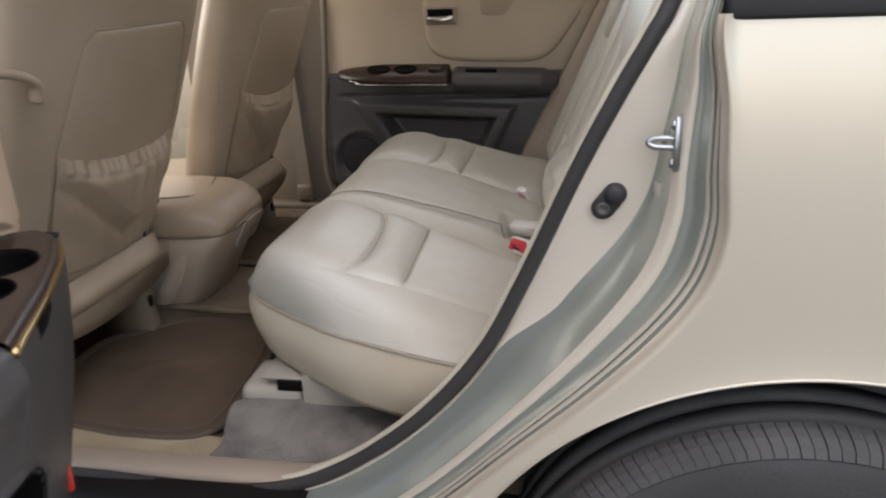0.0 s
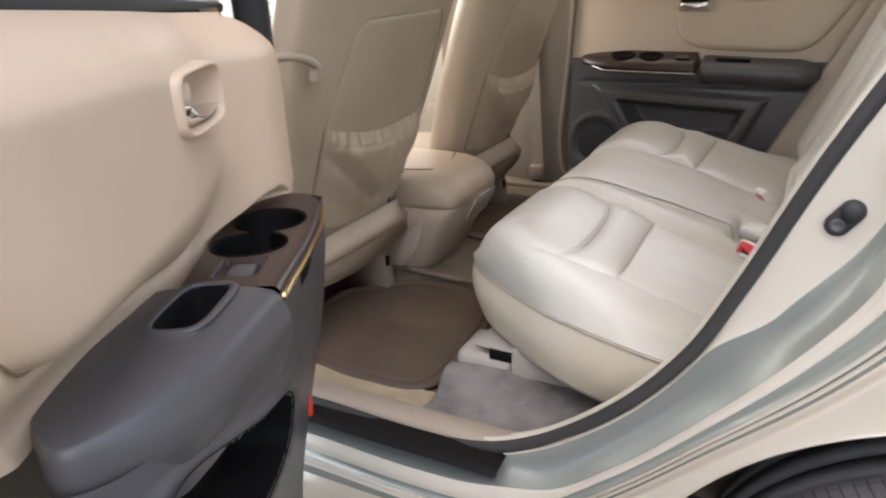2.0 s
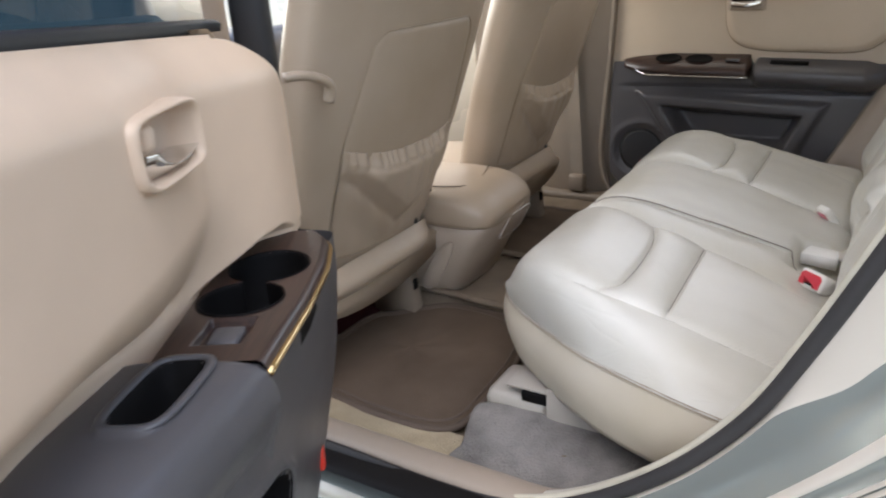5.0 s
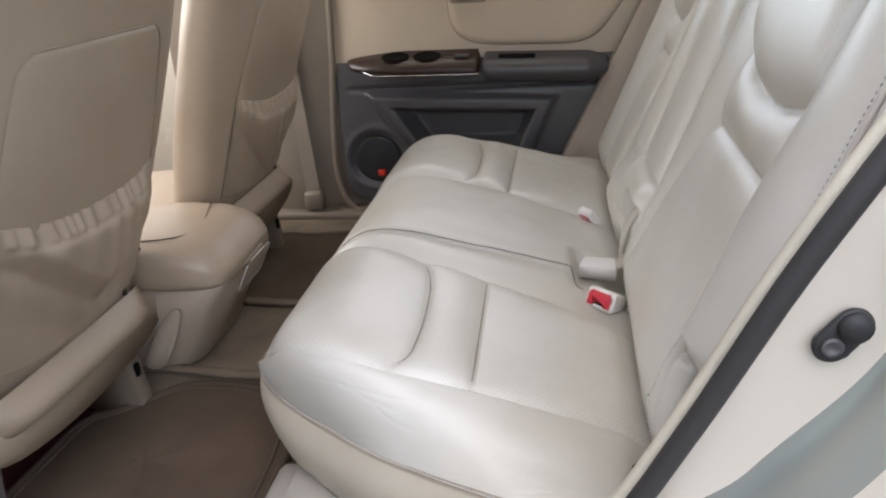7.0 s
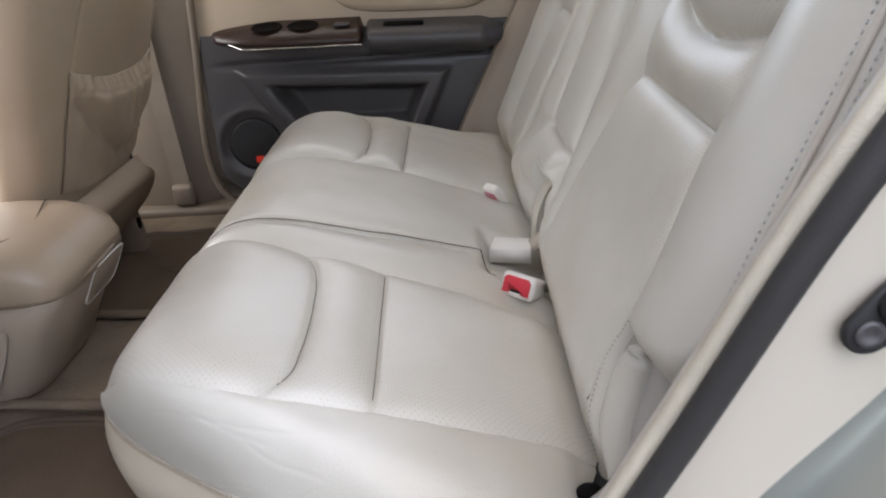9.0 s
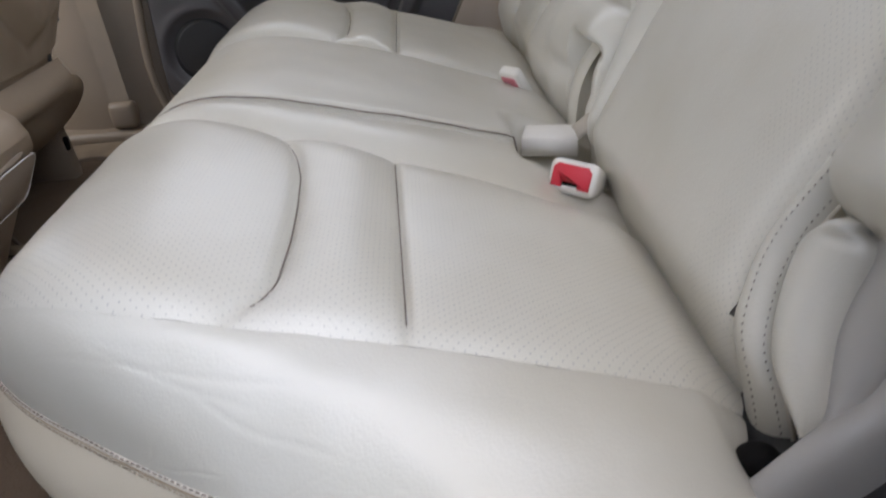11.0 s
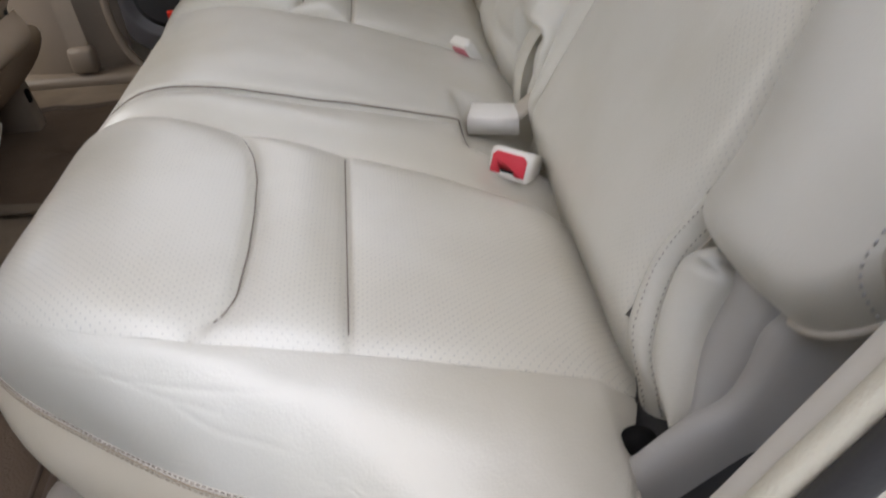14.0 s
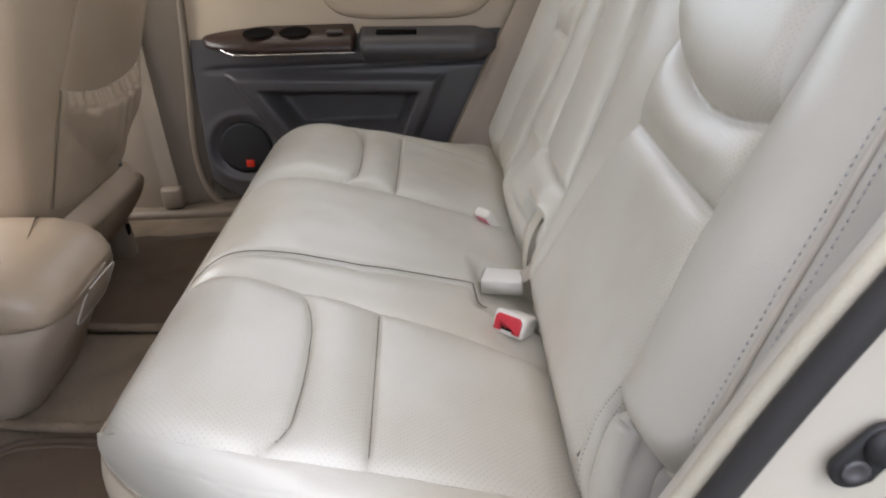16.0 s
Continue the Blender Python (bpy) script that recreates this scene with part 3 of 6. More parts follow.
part("carpet_margin", grid(lambda x, y: (x, y, 0.4615 + 0.010 * step(y, -0.675, -0.73) + 0.001 * noise.noise(Vector((x * 20, y * 20, 5)))), np.linspace(-0.85, -0.262, 50), np.linspace(-0.758, -0.655, 10)), M_CREAMCARPET, floor, "cream carpet margin beside the mat")
sill = curve([(0, -0.728, 0.462), (0, -0.733, 0.480), (0, -0.741, 0.490), (0, -0.756, 0.496), (0, -0.775, 0.498), (0, -0.790, 0.494), (0, -0.795, 0.480)], 24)


def sill_plate(x0, x1):
    rows = []
    for x in np.linspace(x0, x1, 24):
        w = step(x, -0.15, 0.14)
        rows.append([(x, q[1] + (q[1] + 0.79) * -0.8 * w, q[2] + 0.06 * step(x, -0.12, 0.04)) for q in sill])
    return sheet(rows)


part("sill_plate", sill_plate(-0.85, -0.093), M_BEIGE, floor, "beige plastic sill plate")
part("sill_end", sill_plate(-0.0915, 0.02), M_BEIGE, floor, "end piece of the sill plate")


def mat_at(cx, cy, name, label, flip=1):
    out = curve([(-0.56, -0.655), (-0.46, -0.668), (-0.36, -0.668), (-0.312, -0.652), (-0.294, -0.612), (-0.296, -0.50), (-0.308, -0.38), (-0.345, -0.285), (-0.43, -0.245), (-0.54, -0.24), (-0.592, -0.278), (-0.632, -0.325), (-0.678, -0.365), (-0.687, -0.45), (-0.680, -0.61), (-0.62, -0.66)], 90, True)
    m = thing(name, (cx - 0.5, cy - 0.45, 0.458), label=label, category="floor mat", group="floor mats")
    c = np.array((-0.52, -0.45))
    f = lambda p, k, z: (cx + c[0] + (p[0] - c[0]) * k, cy + flip * (c[1] + (p[1] - c[1]) * k), z + 0.003 * noise.noise(Vector((p[0] * 7, p[1] * 7, k))))
    part("mat_face", sheet([[f(p, k, z) for p in out] for k, z in ((0.97, 0.4645), (0.9, 0.4655), (0.75, 0.466), (0.5, 0.466), (0.25, 0.466), (0.001, 0.466))], wrap=True), M_MAT, m)
    part("binding", tube([f(p, 0.985, 0.4625) for p in out], 0.0075, 8, 0.7, True), M_MATEDGE, m, "stitched dark binding")
    part("rib", tube([f(p, 0.91, 0.4655) for p in out], 0.003, 6, 0.8, True), M_MATEDGE, m)
    return m


mat_at(0, 0, "floor_mat", "brown carpet floor mat with bound edge behind the front seat")
mat_at(0, 0.0 - 0.20, "floor_mat", "brown carpet floor mat on the far side", -1)
for y0, nm in ((-0.222, "tunnel_edge"), (0.045, "tunnel_edge")):
    part(nm, tube(curve([(-0.90, y0, 0.474), (-0.62, y0 + 0.004, 0.478), (-0.45, y0 - 0.012, 0.480), (-0.25, y0 - 0.012, 0.478)], 20), 0.011, 8, 0.6), M_CARPET, floor, "tan carpet edge along the tunnel")

# seat hinge cover below the cushion
hinge = thing("seat_hinge_cover", (-0.17, -0.60, 0.49), label="ivory plastic hinge cover under the rear cushion", category="hinge cover")
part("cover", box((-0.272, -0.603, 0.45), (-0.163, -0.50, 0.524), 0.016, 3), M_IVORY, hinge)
part("slot", box((-0.205, -0.602, 0.519), (-0.158, -0.53, 0.538), 0.003), M_HOLE, hinge, "black block for the shade in the slot")
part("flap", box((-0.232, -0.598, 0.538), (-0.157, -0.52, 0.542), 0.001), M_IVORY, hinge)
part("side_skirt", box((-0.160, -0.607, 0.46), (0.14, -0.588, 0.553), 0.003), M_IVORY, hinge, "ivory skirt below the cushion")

# ---- rear seat ----
rear = thing("bench_seat", (0, -0.05, 0.5), label="ivory leather rear bench seat with split cushion, creased front edge", category="car seat")
ZCL = lut([(-0.330, 0.606), (-0.302, 0.640), (-0.285, 0.664), (-0.265, 0.690), (-0.245, 0.712), (-0.22, 0.729), (-0.19, 0.738), (-0.16, 0.741), (-0.12, 0.737), (-0.05, 0.722), (0.0, 0.709), (0.05, 0.693), (0.10, 0.676), (0.15, 0.658), (0.20, 0.638), (0.27, 0.615)])
YS = lut([(-0.315, -0.425), (-0.302, -0.440), (-0.28, -0.482), (-0.25, -0.519), (-0.22, -0.543), (-0.18, -0.566), (-0.14, -0.580), (-0.09, -0.584), (0.0, -0.584), (0.10, -0.577), (0.20, -0.569), (0.27, -0.560)])
YB = lut([(-0.34, -0.245), (-0.26, -0.250), (-0.20, -0.258), (-0.15, -0.277), (-0.10, -0.293), (-0.05, -0.303), (0.0, -0.309), (0.10, -0.319), (0.27, -0.335)])
YQ = lut([(-0.34, -0.205), (-0.20, -0.206), (-0.10, -0.216), (-0.03, -0.219), (0.05, -0.207), (0.10, -0.196), (0.27, -0.18)])
YC = lut([(-0.34, 0.100), (-0.25, 0.092), (-0.18, 0.078), (-0.10, 0.069), (0.0, 0.062), (0.10, 0.055), (0.27, 0.045)])
YF = lut([(-0.315, 0.215), (-0.302, 0.285), (-0.28, 0.335), (-0.25, 0.362), (-0.22, 0.371), (-0.18, 0.374), (-0.14, 0.374), (-0.09, 0.374), (0.0, 0.374), (0.10, 0.367), (0.20, 0.359), (0.27, 0.35)])
PAD = lut([(-0.02, -0.100), (0.02, -0.085), (0.07, -0.0725), (0.16, -0.0645), (0.35, -0.0635), (0.55, -0.0655), (0.72, -0.069), (0.85, -0.076), (0.93, -0.085), (1.02, -0.100)])


def ZC(x):
    """Height along the cushion, with its front edge rolled down to the piping."""
    return max(0.641, ZCL(x))


def pads(x, w, xs, e=1.0):
    """Thigh pad, cross roll and rear panel of one place; w runs 0 to 1 across."""
    xc = PAD(w)
    d = x - xc
    z = 0.013 * (1 - ex(d / 0.03)) if d < 0 else 0.0
    if 0 <= d and x < xs:
        z += 0.011 * math.sin(math.pi * d / (xs - xc))
    if x >= xs:
        z += 0.006 * (1 - ex(-(x - xs) / 0.025))
    return e * (z - 0.0050 * ex(-((d / 0.0036) ** 2)) - 0.0050 * ex(-(((x - xs) / 0.0036) ** 2)))


def seat_z(x, y):
    ys, yb, yq, yc, yf = YS(x), YB(x), YQ(x), YC(x), YF(x)
    z = ZC(x)
    if y <= yb:
        w = min(1, max(0, (y - ys) / (yb - ys)))
        z += pads(x, w, 0.0095 - 0.008 * w, 1 - ex(-min(max(0, y - ys), yb - y) / 0.014)) - 0.0055 * ex(-max(0, y - ys) / 0.007) - 0.009 * ex(-(yb - y) / 0.010)
    elif y <= yq:
        w = (y - yb) / (yq - yb)
        z += 0.007 * math.sin(math.pi * w) - 0.009 * ex(-(y - yb) / 0.010) - 0.006 * ex(-(yq - y) / 0.004)
    elif y <= yc:
        z += 0.005 - 0.009 * ex(-(y - yq) / 0.0025) - 0.010 * ex(-(yc - y) / 0.008)
    else:
        w = min(1, (y - yc) / (yf - yc))
        z += pads(x, w, 0.002, 1 - ex(-min(y - yc, max(0, yf - y)) / 0.014)) - 0.006 * ex(-(y - yc) / 0.010) - 0.008 * ex(-max(0, yf - y) / 0.012)
    z -= 0.034 * step(x, 0.120, 0.130) * step(y, -0.258, -0.246) * step(y, -0.106, -0.118)
    z -= 0.020 * ex(-((x - 0.166) ** 2 + (y + 0.293) ** 2) / 0.0013)
    front = step(x, -0.302, -0.24)
    z = ZC(x) + (z - ZC(x)) * front - 0.034 * step(x, 0.175, 0.235)
    return z + 0.0012 * noise.noise(Vector((x * 22, y * 22, 0)))


XS = np.r_[-0.21 - 0.0919 * np.sin(np.linspace(math.pi / 2, 0, 26)), np.linspace(-0.205, -0.13, 16), np.linspace(-0.128, 0.03, 130), np.linspace(0.035, 0.25, 30)]


def panel(lo, hi, n):
    return sheet([[(x, lo(x) + (hi(x) - lo(x)) * v, seat_z(x, lo(x) + (hi(x) - lo(x)) * v)) for v in np.linspace(0, 1, n)] for x in XS])


part("near_cushion", panel(YS, YB, 44), M_PERF, rear, "perforated ivory leather seat panel")
part("inner_bolster", panel(YB, YQ, 26), M_LEATHER, rear)
part("centre_cushion", panel(YQ, YC, 34), M_LEATHER, rear, "smooth ivory centre seat")
part("far_cushion", panel(YC, YF, 40), M_PERF, rear, "perforated ivory leather seat panel")

# the piped edge and the skirt round the cushion
pipe_side = curve([(0.190, -0.630, 0.618), (0.185, -0.650, 0.625), (0.177, -0.674, 0.634), (0.164, -0.698, 0.639), (0.141, -0.709, 0.640), (0.11, -0.703, 0.640), (0.06, -0.688, 0.640), (0.01, -0.670, 0.640), (-0.044, -0.648, 0.640), (-0.105, -0.619, 0.640), (-0.18, -0.571, 0.640), (-0.24, -0.528, 0.640), (-0.28, -0.487, 0.641), (-0.302, YS(-0.302), 0.643)], 120)
pipe_near = [*pipe_side, *curve([(-0.302, YS(-0.302), 0.643), (-0.302, -0.30, 0.643), (-0.302, -0.206, 0.643)], 30)[1:]]
seam_near = [np.array((p[0], p[1], seat_z(p[0], p[1]))) for p in even([(x, YS(x)) for x in np.linspace(0.212, -0.302, 150)], 120)]


def bolster(inner, outer, rise=0.005):
    rows = []
    for k in range(17):
        v = k / 16
        h = 1 - max(0.0, 1 - v**2.5) ** 0.55
        rows.append([np.array((a[0] * (1 - v) + b[0] * v, a[1] * (1 - v) + b[1] * v, a[2] * (1 - h) + b[2] * h + rise * math.sin(math.pi * min(1, v * 1.25)) * (1 - v) + 0.0015 * noise.noise(Vector((a[0] * 30, v * 4, 1))))) for a, b in zip(inner, outer)])
    return sheet(rows)


thread_up = []
rng = random.Random(11)
CREASES = [curve(c, 90) for c in ([(0.42, 0.30, 0), (0.52, 0.34, 0), (0.62, 0.36, 0), (0.72, 0.42, 0)], [(0.50, 0.46, 0), (0.57, 0.40, 0), (0.64, 0.30, 0)], [(0.44, 0.62, 0), (0.51, 0.56, 0), (0.55, 0.44, 0)])]
for k in range(17):
    s0, v0 = rng.uniform(0.10, 0.66), rng.uniform(0.86, 0.97)
    lean, long = rng.uniform(-0.10, 0.05), rng.uniform(0.08, 0.30)
    CREASES.append(curve([(s0 + lean * u + rng.uniform(-0.008, 0.008), v0 - long * u, 0) for u in (0, 0.33, 0.66, 1)], 60))
SIZE = np.array((0.58, 0.13))
NS, NV = 640, 130
fold = np.zeros((NV, NS))
gs, gv = np.meshgrid(np.linspace(0, 1, NS), np.linspace(0, 1, NV))
for n_, c in enumerate(CREASES):
    near = np.full((NV, NS), 9.0)
    for i_, p in enumerate(c):
        end = abs(2 * i_ / (len(c) - 1) - 1) ** 6
        near = np.minimum(near, ((gs - p[0]) * SIZE[0]) ** 2 + ((gv - p[1]) * SIZE[1]) ** 2 + 1e-5 * end)
    near = np.sqrt(near)
    deep, wide = (0.00030, 0.0034) if n_ < 3 else (rng.uniform(0.00013, 0.00030), rng.uniform(0.0010, 0.0019))
    fold += deep * (0.7 * np.exp(-((near / (3.2 * wide)) ** 2)) - 1.3 * np.exp(-((near / wide) ** 2)))


def creased(inner, outer, rise=0.005):
    """The outer edge of the cushion with its folds and fine creases pressed in."""
    rows = []
    for k in range(NV):
        g = radians(48) * k / (NV - 1)
        v = math.sin(g) / math.sin(radians(48))
        h = 0.5 * v + 0.5 * v**2.2
        row = []
        for i, (a, b) in enumerate(zip(inner, outer)):
            wide = math.hypot(b[0] - a[0], b[1] - a[1])
            out = 0.006 * step(wide, 0.11, 0.03) * math.sin(math.pi * k / (NV - 1)) ** 1.3
            z = a[2] * (1 - h) + b[2] * h + rise * math.sin(math.pi * min(1, v * 1.25)) * (1 - v) + 0.0015 * noise.noise(Vector((a[0] * 30, v * 4, 1)))
            d = fold[k, i]
            row.append((a[0] * (1 - v) + b[0] * v - 0.5 * out, a[1] * (1 - v) + b[1] * v - d * v - 0.85 * out, z + d))
        rows.append(row)
    thread_up[:] = even([np.array(p) for p in rows[128]], 120)
    return sheet(rows)


side_bolster = part("side_bolster", creased(even(seam_near, NS), even(pipe_side, NS)), M_WORN, rear, "creased, worn ivory leather outer edge")
bottom_near = even(curve([(0.165, -0.625, 0.555), (0.150, -0.655, 0.552), (0.128, -0.682, 0.550), (0.085, -0.706, 0.550), (0.05, -0.710, 0.553), (-0.02, -0.688, 0.554), (-0.09, -0.648, 0.552), (-0.165, -0.592, 0.550), (-0.235, -0.540, 0.558), (-0.270, -0.49, 0.566), (-0.284, -0.43, 0.572), (-0.282, -0.30, 0.572), (-0.282, -0.21, 0.572)], 200), 149)


skirt_rows = []


def skirt(top, low, out=0.014):
    rows = []
    for k in range(13):
        v = k / 12
        row = []
        for i, (a, b) in enumerate(zip(top, low)):
            d = np.array(top[min(i + 1, len(top) - 1)]) - np.array(top[max(i - 1, 0)])
            nrm = np.array((-d[1], d[0], 0)) / max(1e-6, np.hypot(d[0], d[1]))
            row.append(a * (1 - v) + b * v + nrm * out * math.sin(math.pi * v) * (1 - 0.3 * v))
        rows.append(row)
    rows.append([p + np.array((0.0, 0.05 if p[1] < 0 else -0.05, 0.004)) for p in rows[-1]])
    skirt_rows[:] = rows
    return sheet(rows)


pipe_even = even(pipe_near, 149)
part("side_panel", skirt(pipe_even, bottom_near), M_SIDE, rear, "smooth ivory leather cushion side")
part("piping", tube(pipe_near[12:], 0.0019, 8), M_PIPING, rear, "piped seam of the cushion")
up = [p + np.array((-0.0006, -0.0011, 0.0013)) for p in thread_up]
dn = [p * 0.62 + q * 0.38 + np.array((-0.0006, -0.0012, 0)) for p, q in zip(skirt_rows[0], skirt_rows[1])]
lo_side = [p * 0.86 + q * 0.14 + np.array((-0.0004, -0.0008, 0)) for p, q in zip(skirt_rows[0], skirt_rows[1])]
# Thin tan tubes draw the shadow lines on both sides of the piping.
for line in ([p + np.array((0.0008, 0.0010, 0.0014)) for p in pipe_even], lo_side):
    part("seam_shade", tube(line[9:], 0.0009, 6), M_TANSEAM, rear, "tan tube for the shadow line beside the piping")
tagged(part("stitching", stitches(up[9:116], 0.0046, 0.0026, 0.0006), M_THREAD, rear, "brown upper stitching"), kind="stuff")
tagged(part("stitching", stitches(dn[9:116], 0.0046, 0.0028, 0.0006), M_TANTHREAD, rear, "tan lower stitching"), kind="stuff")
# far edge and front of the wide part
pipe_off = curve([(-0.302, YF(-0.302), 0.643), (-0.28, 0.345, 0.641), (-0.24, 0.382, 0.640), (-0.18, 0.402, 0.640), (-0.105, 0.420, 0.640), (-0.044, 0.438, 0.640), (0.01, 0.460, 0.640), (0.06, 0.478, 0.640), (0.11, 0.493, 0.640), (0.15, 0.502, 0.640), (0.185, 0.505, 0.632), (0.225, 0.50, 0.612)], 100)
pipe_far = [*curve([(-0.302, -0.206, 0.643), (-0.302, 0.05, 0.643), (-0.302, YF(-0.302), 0.643)], 30)[:-1], *pipe_off]
seam_far = [np.array((p[0], p[1], seat_z(p[0], p[1]))) for p in even([(x, YF(x)) for x in np.linspace(-0.302, 0.22, 150)], 100)]
part("far_bolster", bolster(seam_far, even(pipe_off, 100)), M_LEATHER, rear, "rounded far edge of the cushion")
bottom_far = [p + np.array((0.03 if p[0] < -0.2 else 0.0, -0.02 if p[1] > 0.3 else 0, -0.085)) for p in pipe_far]
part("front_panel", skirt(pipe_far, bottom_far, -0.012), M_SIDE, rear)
part("piping", tube(pipe_far, 0.003, 6), M_PIPING, rear)
welt = [np.array((x, YQ(x) + 0.002, seat_z(x, YQ(x) + 0.004) + 0.0004)) for x in np.linspace(-0.300, 0.14, 70)]
part("piping", tube(welt, 0.0009, 6), M_THREAD, rear, "welt along the cushion split")
for fn, off in ((YC, 0.0),):
    part("seam", tube([np.array((x, fn(x) + off, seat_z(x, fn(x) + off + 0.001) + 0.0004)) for x in np.linspace(-0.26, 0.16, 50)], 0.0016, 6), M_PIPING, rear)
thread = []
for w0 in (0, 1):
    lo, hi, xs0, dx = ((YS, YB, 0.0095, -0.008), (YC, YF, 0.002, 0.0))[w0]
    for kind in (0, 1):
        line = []
        for w in np.linspace(0.06, 0.95, 120):
            x = (xs0 + dx * w) if kind == 0 else PAD(w)
            y = lo(x) + (hi(x) - lo(x)) * w
            line.append((x, y, seat_z(x, y) + 0.0008))
        thread.append(tube(line, 0.00055, 5))
for line in thread:
    part("seam_thread", line, M_THREAD, rear, "thin dark seam in the seat panel")

# backrest
BN = Vector((-0.9220, 0, 0.3872))


def back_point(y, z, h):
    return Vector((0.203 + 0.42 * (z - 0.66), y, z)) + BN * h


YI = lut([(0.58, -0.175), (0.72, -0.196), (0.82, -0.226), (0.915, -0.257), (0.974, -0.268), (1.05, -0.262), (1.5, -0.26)])
YO = lut([(0.58, -0.555), (0.66, -0.552), (0.70, -0.532), (0.725, -0.530), (0.755, -0.541), (0.79, -0.548), (0.82, -0.549), (0.915, -0.532), (1.0, -0.543), (1.1, -0.547), (1.5, -0.54)])
YSP = lut([(0.58, -0.155), (0.72, -0.146), (0.80, -0.126), (0.91, -0.102), (1.03, -0.082), (1.5, -0.05)])
YCF = lut([(0.58, 0.235), (0.656, 0.222), (0.783, 0.200), (0.943, 0.185), (1.0, 0.190), (1.5, 0.19)])
YFI = lut([(0.58, 0.262), (0.90, 0.212), (1.5, 0.205)])
YFO = lut([(0.58, 0.40), (0.90, 0.378), (1.5, 0.36)])
YL2 = lut([(0.58, 0.045), (0.775, 0.053), (1.0, 0.088), (1.5, 0.10)])


def u_line(w):
    return 0.979 + 0.03 * (2 * w - 0.85) ** 2 * (1 + 0.3 * w)


def insert_h(y, z, w):
    d = z - 0.915
    h = 0.010 * (1 - ex(d / 0.03)) if d < 0 else 0.0
    zu = u_line(w)
    if d >= 0 and z < zu:
        h += 0.012 * math.sin(math.pi * d / max(1e-3, zu - 0.915))
    h -= 0.009 * ex(-abs(d) / 0.005)
    h += 0.030 * (1 - ex(-(z - zu) / 0.014)) if z > zu else -0.004 * ex((z - zu) / 0.006)
    return h


def back_h(y, z):
    yo, yi, ysp, ycf = YO(z), YI(z), YSP(z), YCF(z)
    if y < yo:
        h = 0.026 * (1 - ex(-(yo - y) / 0.028)) - 0.006 * ex(-(yo - y) / 0.006)
    elif y < yi:
        w = (y - yo) / (yi - yo)
        h = insert_h(y, z, w) - 0.008 * ex(-(y - yo) / 0.010) - 0.008 * ex(-(yi - y) / 0.008)
    elif y < ysp:
        w = (y - yi) / (ysp - yi)
        h = 0.014 * math.sin(math.pi * w) - 0.006 - 0.018 * ex(-(ysp - y) / 0.007)
    elif y < ycf:
        l2 = YL2(z)
        h = 0.002 - 0.018 * ex(-(y - ysp) / 0.007) - 0.012 * ex(-(ycf - y) / 0.008)
        above = step(z, 0.770, 0.782)
        h -= 0.010 * ex(-(((y - l2) / 0.006) ** 2)) * above
        if y < l2:
            h += 0.008 * math.sin(math.pi * (y - ysp) / (l2 - ysp)) * above
        else:
            h += 0.012 * math.sin(math.pi * (y - l2) / (ycf - l2)) * (0.35 + 0.65 * above)
        own = step(y, l2 + 0.035, l2 - 0.01)
        h -= 0.011 * ex(-(((z - 0.777) / 0.006) ** 2)) * own * step(y, ysp, ysp + 0.02)
        h += 0.021 * own * max(0.0, math.sin(math.pi * min(1.0, max(0.0, (0.777 - z) / 0.085)))) ** 0.75 * step(y, ysp - 0.004, ysp + 0.045)
        h += 0.014 * step(z, 0.76, 0.70) * step(y, -0.045, 0.03) * step(y, ycf, ycf - 0.06)
        h -= 0.045 * step(y, -0.036, -0.046) * step(y, -0.128, -0.112) * step(z, 0.738, 0.728)
    else:
        yfi, yfo = YFI(z), YFO(z)
        if y < yfi:
            h = 0.012 * math.sin(math.pi * (y - ycf) / (yfi - ycf)) - 0.010 * ex(-(y - ycf) / 0.008)
        elif y < yfo:
            w = 1 - (y - yfi) / (yfo - yfi)
            h = insert_h(y, z, w) - 0.008 * ex(-(y - yfi) / 0.010) - 0.008 * ex(-(yfo - y) / 0.010)
        else:
            h = 0.026 * (1 - ex(-(y - yfo) / 0.028)) - 0.03 * step(y, 0.48, 0.54)
    h -= 0.036 * step(z, 0.680, 0.612)
    return h + 0.001 * noise.noise(Vector((3, y * 20, z * 20)))


ZB = np.r_[np.linspace(0.60, 0.88, 44), np.linspace(0.885, 1.04, 52), np.linspace(1.05, 1.42, 26)]


def back_panel(lo, hi, n, zs=ZB):
    return sheet([[back_point(lo(z) + (hi(z) - lo(z)) * v, z, back_h(lo(z) + (hi(z) - lo(z)) * v, z)) for v in np.linspace(0, 1, n)] for z in zs])


YOM = lambda z: YO(z) + 0.062
part("near_backrest", back_panel(YOM, YI, 36), M_LEATHER, rear, "smooth ivory backrest panel")
part("perforated_strip", back_panel(YO, YOM, 14), M_PERF_BACK, rear, "perforated strip beside the outer seam")
part("inner_back_bolster", back_panel(YI, YSP, 16), M_LEATHER, rear)
part("centre_backrest", back_panel(YSP, YCF, 60), M_LEATHER, rear, "ivory centre backrest with belt slot")
part("pillow_seam", tube([back_point(y, 0.777, back_h(y, 0.777) + 0.001) for y in np.linspace(-0.10, 0.05, 24)], 0.0010, 6), M_THREAD, rear, "crease above the centre armrest roll")
part("far_inner_bolster", back_panel(YCF, YFI, 14), M_LEATHER, rear)
part("far_backrest", back_panel(YFI, YFO, 34), M_LEATHER, rear)
part("far_back_bolster", back_panel(YFO, lambda z: 0.54, 16), M_LEATHER, rear)
YP = lut([(0.70, -0.696), (0.81, -0.697), (0.87, -0.692), (0.94, -0.685), (1.0, -0.679), (1.1, -0.668), (1.5, -0.63)])


